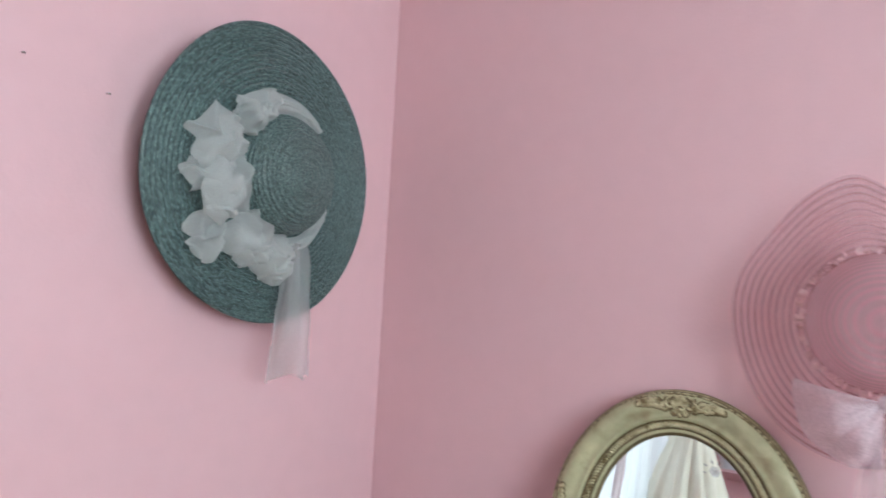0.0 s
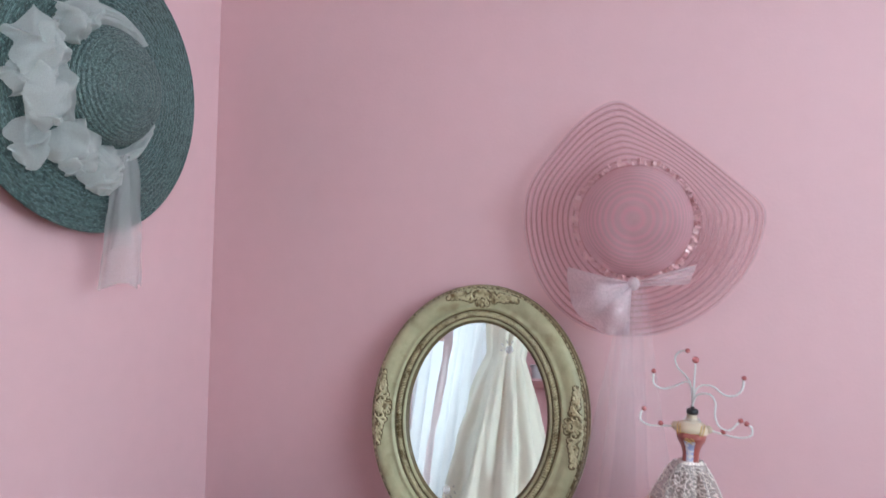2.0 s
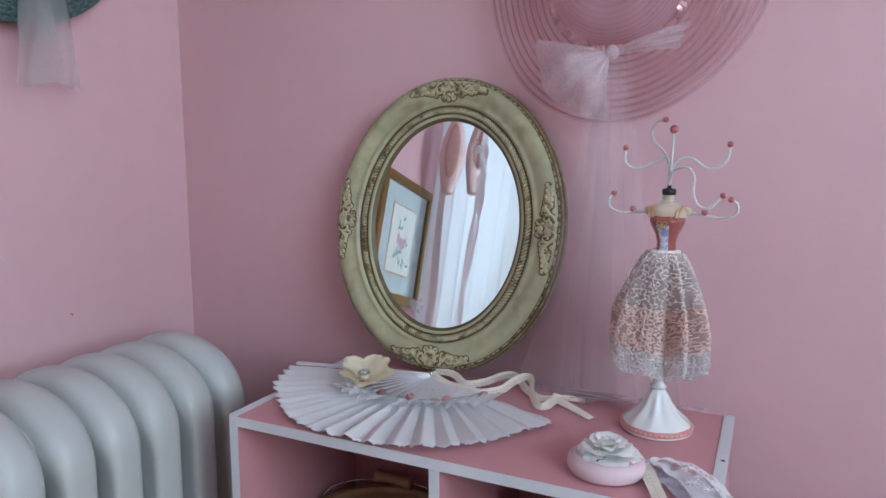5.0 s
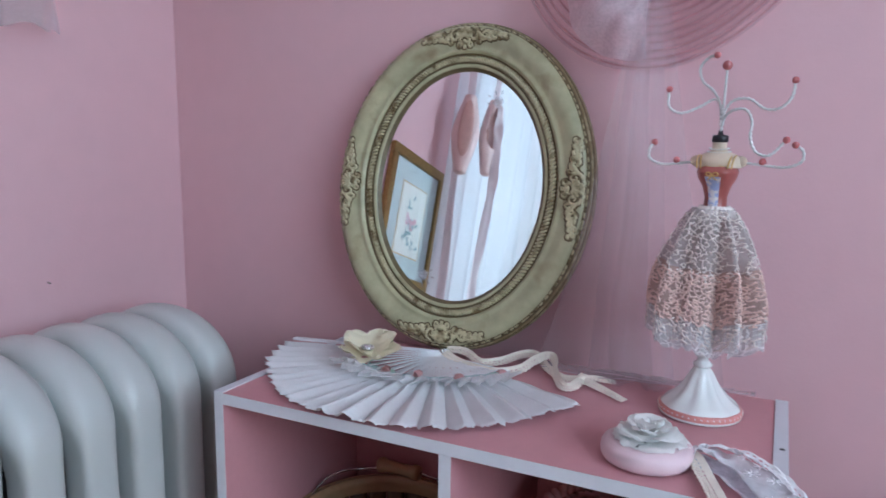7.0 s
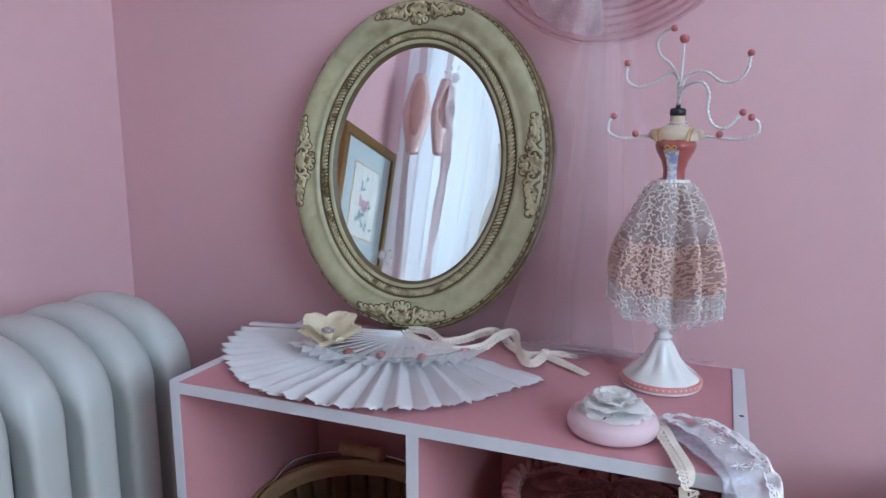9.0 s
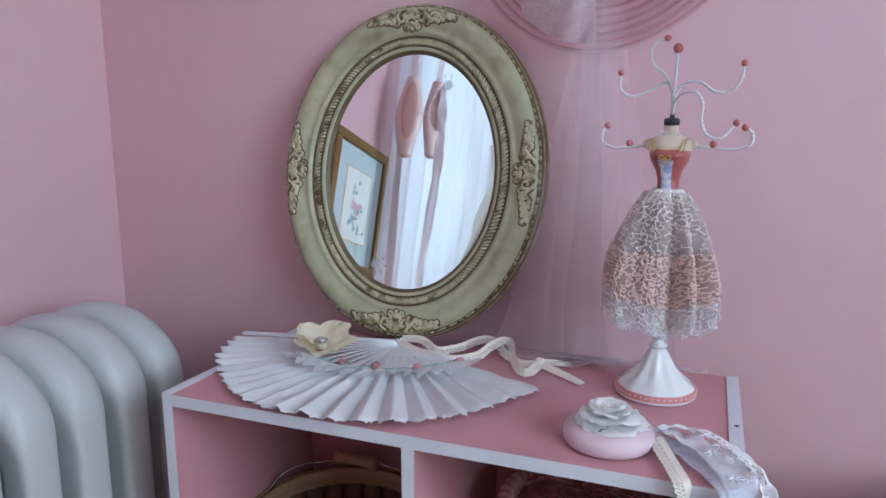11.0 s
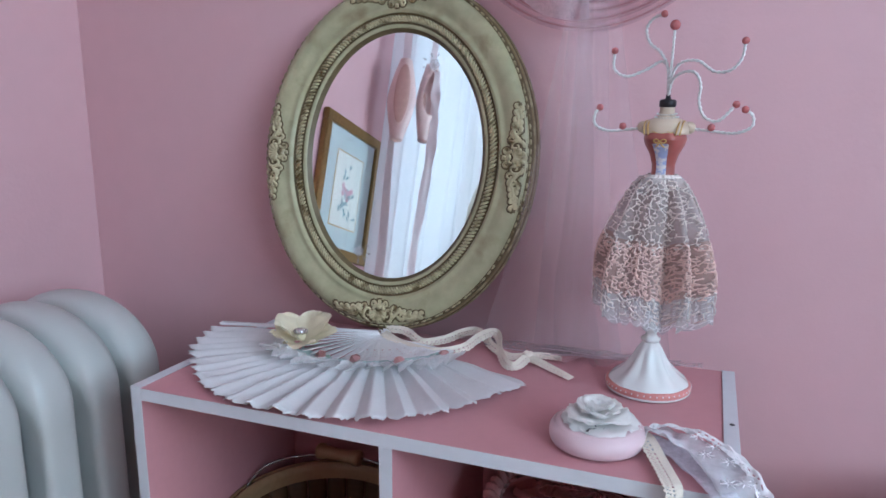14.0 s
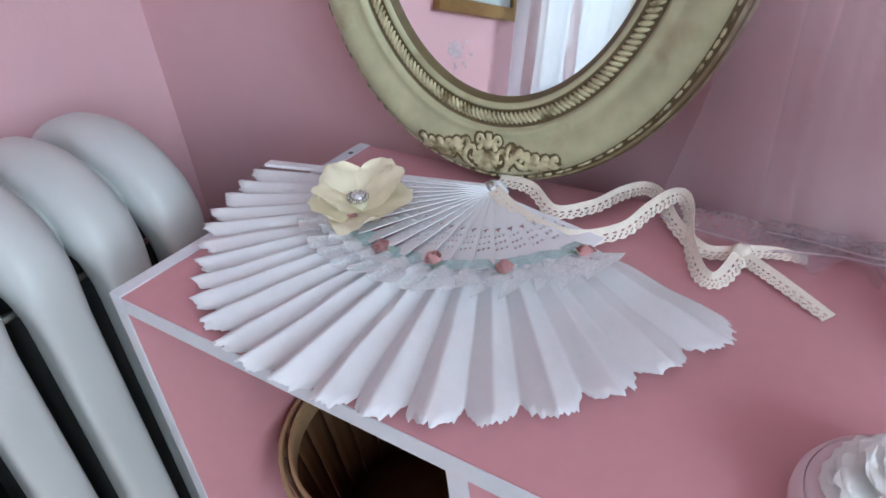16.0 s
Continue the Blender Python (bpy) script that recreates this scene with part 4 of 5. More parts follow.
def torso(u, v):
    """Waist to shoulders, wider across than deep."""
    prof = [(0.0160, 0.014, 0.234), (0.0122, 0.0115, 0.246), (0.0120, 0.0115, 0.256), (0.0150, 0.0145, 0.267), (0.0206, 0.0205, 0.277), (0.0225, 0.0230, 0.284), (0.0200, 0.018, 0.2925)]
    k = min(5, int(v * 6))
    t = v * 6 - k
    rx, ry, z = [p + (q - p) * t for p, q in zip(prof[k], prof[k + 1])]
    a = u * math.tau
    bust = 0.0065 * math.exp(-((z - 0.283) / 0.009) ** 2) * (max(0, -math.sin(a)) ** 2) * (0.55 + 0.45 * math.cos(4 * (a + math.pi / 2) + math.pi))
    return Vector((rx * math.cos(a), (ry + bust) * math.sin(a), z))


bodice = part("bodice", grid(48, 24, torso, close=True), CORAL, stand, "glossy coral bodice")
part("bodice_trim", grid(60, 2, lambda u, v: torso(u, 0.965 + 0.03 * v) * 1.0 + Vector((math.cos(u * math.tau), math.sin(u * math.tau), 0)) * 0.0008
                         + Vector((0, 0, 0.0012 * math.sin(u * math.tau * 18))), close=True), GOLD, bodice, "gold scalloped trim")
part("stomacher", grid(8, 14, lambda u, v: torso(0.75 + (u - 0.5) * (0.13 + 0.02 * (1 - v)), 0.0 + 0.72 * v) + Vector((0, -0.0009, 0))), BLUE_LACE, bodice, "blue panel printed with white lace")
part("chest", lathe([(0.0255, 0.289), (0.0262, 0.294), (0.0250, 0.299), (0.018, 0.304), (0.0095, 0.307), (0.0078, 0.312), (0.0078, 0.3175)], 36), SKIN_CREAM, stand, "cream neck and shoulders").scale = (0.98, 0.78, 1)
for s in (-1, 1):
    sh = ball((s * 0.0238, 0, 0.296), 0.0068, (1.0, 0.85, 0.95), 14)
    part("shoulder", sh, SKIN_CREAM, stand, "cream shoulder stub")
    for off in (0, 0.004):
        part("strap", tube(spline([(s * (0.014 + off), -0.020, 0.288), (s * (0.0155 + off), -0.0165, 0.298), (s * (0.0155 + off), -0.004, 0.3030), (s * (0.0155 + off), 0.010, 0.299)], 10), 0.0008, 6), GOLD, stand, "gold shoulder strap")
for k in (0, 1):
    pearls = bmesh.new()
    for i in range(22):
        a = math.tau * i / 22
        ball(((0.0102 + 0.002 * k) * math.cos(a), (0.0092 + 0.002 * k) * math.sin(a), 0.3105 - 0.0035 * k - 0.0015 * max(0, -math.sin(a))), 0.0009, n=6, bm=pearls)
    part("necklace", pearls, CERAMIC, stand, "string of tiny white pearls")
bow = bmesh.new()
for s in (-1, 1):
    tube(spline([(0, -0.0262, 0.2815), (s * 0.0035, -0.0268, 0.284), (s * 0.0065, -0.0262, 0.2825), (s * 0.004, -0.0266, 0.280), (0, -0.0265, 0.2812)], 14), 0.0008, 6, bm=bow)
    tube(spline([(0, -0.0265, 0.2812), (s * 0.002, -0.0258, 0.278), (s * 0.0045, -0.0245, 0.2758)], 6), 0.0008, 6, bm=bow)
part("bow", bow, GOLD, bodice, "tiny gold bow")
part("neck_cap", lathe([(0.0078, 0.317), (0.0088, 0.318), (0.0088, 0.3235), (0.0076, 0.3250), (0.0030, 0.3255), (0.0022, 0.330), (0.0001, 0.331)], 24), BLACK, stand, "black neck cap")


def hook(pts, r=0.00155, end=0.0038):
    line = spline(pts, max(26, 9 * len(pts)))
    w = part("hook", tube(line, r, 8, twist=620), WIRE, stand, "twisted white wire hook")
    part("bead", ball(line[-1], end, n=14), BALL, w, "coral bead tip")
    return w


NT = 0.329
hook([(0, 0, NT), (0.001, 0, 0.36), (0.002, 0, 0.401)], 0.0015, 0.0054)
hook([(0, 0, NT), (-0.001, 0.001, 0.353), (-0.010, 0.006, 0.365), (-0.026, 0.006, 0.357), (-0.046, 0.004, 0.350), (-0.060, 0.002, 0.358), (-0.060, 0.0, 0.377)])
hook([(0, 0, NT), (-0.003, 0.002, 0.358), (-0.012, 0.006, 0.374), (-0.025, 0.010, 0.385), (-0.030, 0.012, 0.400), (-0.022, 0.010, 0.411), (-0.011, 0.006, 0.4135)])
hook([(0, 0, NT), (0.003, 0, 0.352), (0.012, -0.002, 0.363), (0.028, -0.003, 0.364), (0.045, -0.004, 0.353), (0.060, -0.005, 0.354), (0.070, -0.006, 0.365), (0.072, -0.006, 0.382)])
hook([(0, -0.001, NT), (0.004, -0.004, 0.345), (0.014, -0.010, 0.352), (0.027, -0.013, 0.352), (0.034, -0.014, 0.340), (0.034, -0.015, 0.322), (0.041, -0.017, 0.307), (0.055, -0.018, 0.304), (0.070, -0.018, 0.320)])
for s, tip in ((-1, (-0.072, -0.004, 0.3165)), (1, (0.078, -0.010, 0.3150))):
    f = s if s > 0 else -0.9
    w = hook([(f * 0.026, 0, 0.295), (f * 0.050, -0.002, 0.2925), (f * 0.070, -0.004, 0.2915), (f * 0.0845, -0.006, 0.298), (f * 0.085, -0.007, 0.309), tip])
    part("bead", ball((s * 0.046, -0.002, 0.2965), 0.0040, n=12), BALL, w, "coral bead")

# ---- round box with a rose lid ----
BX = Vector((0.977, -0.319, ZTOP))
trinket = thing("trinket_box", pose(*BX), "round pale pink trinket box topped by a white rose", "trinket box")
part("body", lathe([(0.0001, 0.0), (0.0405, 0.0), (0.0432, 0.0012), (0.0450, 0.0045), (0.0456, 0.0090), (0.0450, 0.0135), (0.0430, 0.0172), (0.0405, 0.0188)], 64), COMPACT, trinket)
part("lid", lathe([(0.0402, 0.0184), (0.0400, 0.0192), (0.034, 0.0198), (0.020, 0.0201), (0.0001, 0.0203)], 56), COMPACT, trinket)
rose_head = part("rose", lathe([(0.0001, 0.0), (0.012, 0.0), (0.013, 0.004), (0.008, 0.009), (0.0001, 0.011)], 20), WHITE_PETAL, trinket, "full blown white silk rose")
rose_head.location = (0.001, 0.001, 0.0200)
rose_head.scale = (1.1, 1.1, 0.92)
bloom(rose_head, WHITE_PETAL, [(6, 0.034, 0.046, 0.07, 0.30, 0.002, 2), (6, 0.029, 0.040, 0.14, 0.32, 0.005, 9), (5, 0.022, 0.033, 0.26, 0.36, 0.008, 17), (4, 0.016, 0.025, 0.40, 0.40, 0.010, 28),
                               (3, 0.010, 0.017, 0.5, 0.4, 0.011, 42)], 23)
dark = bmesh.new()
for a in (200, 232, 262, 296):
    petal(dark, pose(0, 0, 0.0212, 0, 0, a), 0.031, 0.014, 0.02, 0.1, a, 6)
part("rose_leaf", dark, BLACK, trinket, "dark leaves under the rose")

# ---- lace ends that hang over the shelf's front corner ----
trim = thing("lace_trim", pose(1.05, -0.33, ZTOP), "loose cream crochet and white lace trimmings hanging over the edge", "lace trim")


def trim_part(name, pts, width, tilts, n, material, lace, label, ruffle=0.0, across=8):
    bm = ribbon([(x - 1.05, y + 0.33, z) for x, y, z in pts], width, tilts, n, across, lace, ruffle, 3.0)
    return thicken(part(name, bm, material, trim, label, smooth=not lace), 0.0005)


trim_part("crochet_strip", [(1.010, -0.306, 0.006), (1.022, -0.318, 0.010), (1.036, -0.348, 0.006), (1.046, -0.374, 0.005), (1.052, -0.388, 0.0), (1.056, -0.391, -0.03), (1.058, -0.390, -0.10)],
          0.0165, [-25, -12, 0, 0, 0, 0, 0], 130, CROCHET, True, "cream crochet strip", across=9)
FALL = [(1.010, -0.303, 0.004), (1.028, -0.302, 0.012), (1.054, -0.312, 0.013), (1.080, -0.335, 0.011), (1.100, -0.368, 0.007), (1.110, -0.389, -0.004), (1.113, -0.394, -0.05), (1.113, -0.393, -0.10)]
trim_part("sheer_strip", FALL, 0.040, [5, 20, 12, 8, 0, 0, 0, 0], 90, VEIL_LACE, False, "white flowered sheer lace", 0.009, 12)
trim_part("lace_border", [(x + 0.014 * min(1, k / 2), y + 0.012 * min(1, k / 2) * (k < 5), z + 0.003) for k, (x, y, z) in enumerate(FALL)], 0.012, [5, 20, 12, 8, 0, 0, 0, 0], 130, LACE_PALE, True, "scalloped white lace border", 0.006, 9)
trim_part("tulle_strip", [(1.020, -0.308, 0.003), (1.045, -0.318, 0.005), (1.070, -0.345, 0.004), (1.088, -0.374, 0.004), (1.096, -0.388, -0.002), (1.098, -0.391, -0.04), (1.100, -0.390, -0.10)],
          0.030, [0, 0, 0, 0, 0, 0, 0], 60, LILAC_TULLE, False, "lilac sheer ribbon", 0.004, 8)
flowers = bmesh.new()
for k, (x, y, z) in enumerate(((1.082, -0.333, 0.019), (1.094, -0.352, 0.016), (1.106, -0.374, 0.010), (1.113, -0.397, -0.012), (1.068, -0.320, 0.020), (1.075, -0.345, 0.016), (1.094, -0.378, 0.010))):
    for i in range(7):
        a = math.tau * i / 7
        c = Vector((x - 1.05, y + 0.33, z))
        q = [c + Vector((math.cos(a) * s, math.sin(a) * s, 0.001)) * 1.0 for s in (0.0015, 0.004, 0.0075)]
        tube(q, 0.0005, 5, bm=flowers)
part("lace_flower", flowers, LACE_PALE, trim, "raised white lace flowers")

# ---- basket in the open cell ----
CELL = 0.386
basket = thing("splint_basket", pose(0.604, -0.222, CELL), "round wooden splint basket with a wire bail handle", "basket")
BR, BH = 0.131, 0.148
part("bottom", lathe([(0.0001, 0.002), (0.10, 0.002), (0.102, 0.006), (0.0001, 0.006)], 48), BASKET, basket)
NS = 26
for i in range(NS):
    a0 = math.tau * i / NS
    w = math.tau / NS * 0.47

    def slat(u, v):
        a = a0 + (u - 0.5) * 2 * w
        r = 0.104 + (BR - 0.106 - 0.002 * (i % 2)) * v + 0.0015 * (i % 2)
        return Vector((r * math.cos(a), r * math.sin(a), 0.002 + BH * v))
    thicken(part("slat", grid(3, 4, slat), BASKET, basket), 0.0018)
for r, z0, z1, t in ((BR + 0.004, BH - 0.024, BH + 0.002, 0.004), (BR - 0.006, BH - 0.022, BH + 0.004, 0.0035), (BR - 0.008, BH * 0.45, BH * 0.45 + 0.016, 0.003)):
    part("hoop", lathe([(r - t, z0), (r, z0), (r + 0.001, (z0 + z1) / 2), (r, z1), (r - t, z1), (r - t - 0.0005, (z0 + z1) / 2), (r - t, z0)], 72), HANDLE_WOOD, basket, "bent wood hoop")
bail = spline([(-BR - 0.004, 0.0, BH - 0.008), (-0.118, 0.045, BH + 0.02), (-0.070, 0.092, BH + 0.022), (0.0, 0.104, BH + 0.025), (0.070, 0.092, BH + 0.022), (0.118, 0.045, BH + 0.02), (BR + 0.004, 0.0, BH - 0.008)], 48)
hb = part("bail", tube(bail, 0.0018, 8), STEEL, basket, "thin wire bail")
grip = lathe([(0.0001, -0.036), (0.0105, -0.036), (0.0122, -0.033), (0.0122, -0.027), (0.0098, -0.021), (0.0090, 0.0), (0.0098, 0.021), (0.0122, 0.027), (0.0122, 0.033), (0.0105, 0.036), (0.0001, 0.036)], 24)
part("grip", grip, HANDLE_WOOD, hb, "turned wooden grip").matrix_basis = pose(-0.030, 0.1020, BH + 0.025, 0, 90, 0)
for s in (-1, 1):
    part("bail_ear", tube(spline([(s * (BR + 0.005), -0.008, BH - 0.016), (s * (BR + 0.008), 0, BH - 0.002), (s * (BR + 0.005), 0.008, BH - 0.016)], 10), 0.0024, 8), STEEL, basket, "metal bail ear")

# ---- wicker hamper with a moulded clear cover in the other cell ----
hamper = thing("wicker_hamper", pose(0.966, -0.215, CELL), "dusty pink woven basket under a moulded clear cover", "basket")
for k in range(14):
    z = 0.006 + k * 0.0155
    ring = [Vector(((0.112 + 0.012 * k / 14) * math.cos(a) * 1.0, (0.095 + 0.012 * k / 14) * math.sin(a), z + 0.003 * math.sin(a * 16 + (k % 2) * math.pi)))
            for a in [math.tau * i / 96 for i in range(97)]]
    part("woven_row", tube(ring, 0.0086, 7, ends=False), WICKER, hamper)
rim = bmesh.new()
for ph in (0, math.pi):
    tube([Vector(((0.121 + 0.006 * math.cos(a * 22 + ph)) * math.cos(a), (0.109 + 0.006 * math.cos(a * 22 + ph)) * math.sin(a), 0.228 + 0.006 * math.sin(a * 22 + ph)))
          for a in [math.tau * i / 220 for i in range(221)]], 0.0055, 7, bm=rim, ends=False)
part("braided_rim", rim, WICKER, hamper, "braided pink rim")
part("bottom", box(-0.09, -0.07, 0.0, 0.09, 0.07, 0.006, 0.002), WICKER, hamper)
part("clear_cover", grid(70, 12, lambda u, v: Vector((0.112 * v * math.cos(u * math.tau), 0.096 * v * math.sin(u * math.tau),
     0.250 - 0.020 * v ** 3 + 0.006 * math.sin(u * math.tau * 7 + 9 * v) * math.sin(math.pi * min(1, v * 1.1)))), close=True), GLASS, hamper, "clear moulded cover")


# ---- striped bin on the floor beside the shelf ----
bin_ = thing("striped_bin", pose(1.47, -0.26, 0.0), "round grey and white striped bin with a pink rim", "bin")
BIN_R, BIN_H = 0.215, 0.64
part("body", lathe([(0.0001, 0.0), (BIN_R - 0.012, 0.0), (BIN_R - 0.004, 0.006), (BIN_R, 0.03), (BIN_R, BIN_H), (BIN_R - 0.006, BIN_H), (BIN_R - 0.006, 0.02), (0.0001, 0.02)], 72), BIN_GREY, bin_)
for i in range(36):
    a0 = math.tau * i / 36
    stripe = part("stripe", grid(3, 6, lambda u, v: Vector(((BIN_R + 0.0012) * math.cos(a0 + (u - 0.5) * 0.095), (BIN_R + 0.0012) * math.sin(a0 + (u - 0.5) * 0.095), 0.03 + (BIN_H - 0.04) * v))), BIN_WHITE, bin_)
    thicken(stripe, 0.001)
part("rim", tube([Vector((BIN_R * math.cos(math.tau * i / 90), BIN_R * math.sin(math.tau * i / 90), BIN_H + 0.002)) for i in range(91)], 0.009, 10, ends=False), WICKER, bin_, "dusty pink rolled rim")


# ---- green straw hat on the west wall ----
HX, HY, HZ, HR, CR = 0.034, -0.391, 1.567, 0.246, 0.100
hat = thing("green_sun_hat", pose(HX, HY, HZ, 0, 1.2, 0.5) @ pose(0, 0, 0, 0, 90, 0), "wide sea green straw sun hat with a white scarf, hung up", "hat")
# in the hat's own frame z points out of the wall, x down the wall and y along it


def ridge(x):
    """One rounded row of plait for each whole number of x."""
    return abs(math.sin(math.pi * x)) ** 0.7


def brim(u, v):
    a = u * math.tau
    r = CR - 0.004 + (HR - CR + 0.004) * v
    z = 0.032 - 0.012 * v ** 1.6 + 0.006 * math.sin(2 * a + 0.6) * v + 0.004 * math.sin(3 * a + 2.0) * v + 0.0027 * ridge(v * 19)
    return Vector((r * math.cos(a), r * math.sin(a), z))


def crown(u, v):
    a = u * math.tau
    t = v * math.pi / 2
    r = CR * math.cos(t) ** 0.72 if v < 0.999 else 0.0004
    k = 0.0030 * ridge(v * 16 + u)
    z = 0.029 + 0.072 * math.sin(t) ** 1.05 + k * math.sin(t)
    r += k * math.cos(t)
    return Vector((r * math.cos(a) + 0.008 * v, r * math.sin(a), z))


thicken(part("brim", grid(140, 114, brim, close=True), HAT_GREEN, hat, "plaited straw brim"), 0.0022)
part("crown", grid(110, 96, crown, close=True), CROWN_GREEN, hat, "domed straw crown")
part("hook_nail", tube([Vector((-0.09, 0, -0.046)), Vector((-0.09, 0, 0.0)), Vector((-0.092, 0, 0.034))], 0.0016, 8), STEEL, hat, "small nail in the wall")


def polar(deg, r, z):
    """deg: 0 up, 90 towards the room's south, 180 down."""
    a = radians(deg)
    return Vector((-r * math.cos(a), -r * math.sin(a), z - 0.011))


def puff(deg, r, z, w, l, turn, seed, height=0.032):
    """A crumpled square of gauze, its corners free and its middle blown up."""
    c, th = polar(deg, r, z), radians(turn)

    def fn(u, v):
        s, t = 2 * u - 1, 2 * v - 1
        x, y = s * w / 2 * math.sqrt(1 - 0.40 * t * t), t * l / 2 * math.sqrt(1 - 0.40 * s * s)
        x += 0.22 * w * wob(s * 1.1, t * 1.1, seed)
        y += 0.22 * l * wob(s * 1.1, t * 1.1, seed + 5)
        fold = (1 - 2.4 * abs(wob(s * 1.3 + 0.5 * t, t * 0.7, seed + 9))) * 0.013 + (1 - 2.2 * abs(wob(t * 1.6 - 0.6 * s, s * 0.8, seed + 14))) * 0.008
        lift = height * (1 - 0.9 * max(abs(s), abs(t)) ** 2) + fold
        return c + Vector((x * math.cos(th) - y * math.sin(th), x * math.sin(th) + y * math.cos(th), max(0.0, lift)))
    return grid(22, 22, fn)


scarf = part("scarf", puff(82, 0.150, 0.048, 0.098, 0.100, 28, 1.0), SCARF, hat, "bunched sheer white scarf")
for deg, r, z, w, l, turn, seed, up in ((82, 0.138, 0.052, 0.070, 0.085, 65, 2.3, 0.034), (100, 0.176, 0.044, 0.050, 0.050, 48, 3.1, 0.016), (108, 0.134, 0.050, 0.098, 0.096, 8, 4.7, 0.036),
                                       (112, 0.142, 0.054, 0.070, 0.086, 50, 6.2, 0.030), (130, 0.180, 0.042, 0.072, 0.078, 20, 7.9, 0.014), (146, 0.136, 0.050, 0.092, 0.078, 70, 9.4, 0.036),
                                       (150, 0.148, 0.052, 0.060, 0.070, 30, 10.8, 0.030), (170, 0.140, 0.048, 0.088, 0.070, 12, 12.1, 0.034), (174, 0.146, 0.050, 0.056, 0.074, 55, 13.7, 0.028),
                                       (54, 0.120, 0.052, 0.066, 0.048, 56, 15.2, 0.030), (30, 0.116, 0.054, 0.034, 0.060, 66, 18.3, 0.020)):
    part("scarf_fold", puff(deg, r, z, w, l, turn, seed, up), SCARF, scarf, "crumpled scarf fold")


def strand(d0, d1, r0, r1, w0, w1, seed):
    """A flatter stretch of the scarf that lies round the crown."""
    def fn(u, v):
        d = d0 + (d1 - d0) * u
        r = r0 + (r1 - r0) * u + (v - 0.5) * (w0 + (w1 - w0) * u)
        return polar(d, r, (0.060 if d < 180 else 0.060 - 0.010 * u) + 0.014 * math.sin(math.pi * v) + 0.006 * (1 - 2.5 * abs(wob(u * 2.5, v * 3.5, seed))))
    return grid(40, 12, fn)


part("scarf_fold", strand(-34, 48, 0.101, 0.124, 0.014, 0.050, 21.0), SCARF, scarf, "twisted scarf fold")
part("scarf_fold", strand(-30, 30, 0.099, 0.114, 0.010, 0.026, 24.0), SCARF, scarf, "twisted scarf fold")
part("scarf_band", strand(178, 245, 0.124, 0.105, 0.036, 0.014, 27.0), SCARF, hat, "scarf band round the crown")


def tail(u, v):
    x = 0.112 + 0.228 * v
    y = 0.032 + 0.020 * v + (u - 0.5) * (0.044 + 0.082 * v ** 0.7)
    z = 0.055 - 0.016 * v + 0.008 * math.sin(u * 9 + 2 * v) * (0.5 + v) + 0.004 * wob(u * 5, v * 4)
    return Vector((x + 0.022 * v * wob(u * 3, 3), y, z))


part("scarf_tail", grid(26, 30, tail), SCARF_TAIL, scarf, "long sheer scarf end")
part("scarf_tail", grid(18, 24, lambda u, v: tail(0.1 + 0.5 * u, 0.7 * v) + Vector((0, -0.004, 0.010))), SCARF_TAIL, scarf, "long sheer scarf end")

# ---- pink sheer hat on the north wall ----
PX, PZ, PCR = 0.914, 1.372, 0.098
pink = thing("pink_sheer_hat", pose(PX, -0.010, PZ, 90, 0, 0), "sheer dusty pink braid hat with sequins and a tulle bow", "hat")
# own frame: x along the wall, y up, z out into the room


def pink_brim(u, v):
    a = u * math.tau
    d = math.degrees(a) % 360
    out = 0.205
    out += 0.012 * math.exp(-((d - 98) / 22) ** 2) + 0.006 * math.sin(3 * a + 1)
    if -20 < d - 52 < 124 or -72 < d - 52 <= -20:
        k = math.cos(radians(d - 52))
        if k > 0.12:
            chord = 0.151 / k
            out = -math.log(math.exp(-150 * out) + math.exp(-150 * chord)) / 150
    out -= 0.012 * math.exp(-((d - 140) / 20) ** 2)
    r = PCR - 0.004 + (out - PCR + 0.004) * v
    z = 0.032 + 0.010 * math.sin(2 * a + 0.5) * v + 0.006 * math.sin(5 * a) * v
    z += 0.060 * v ** 1.5 * math.exp(-((d - 58) / 40) ** 2) - 0.012 * v * math.exp(-((d - 250) / 60) ** 2) + 0.002 * math.sin(math.pi * 22 * v)
    return Vector((r * math.cos(a), r * math.sin(a), z))


def pink_crown(u, v):
    a, t = u * math.tau, v * math.pi / 2
    r = PCR * math.cos(t) ** 0.6 if v < 0.999 else 0.0004
    dent = -0.010 * math.exp(-((r * math.cos(a)) ** 2 + (r * math.sin(a) + 0.045) ** 2) / 0.0008)
    return Vector((r * math.cos(a), r * math.sin(a), 0.028 + 0.078 * math.sin(t) + dent * v))


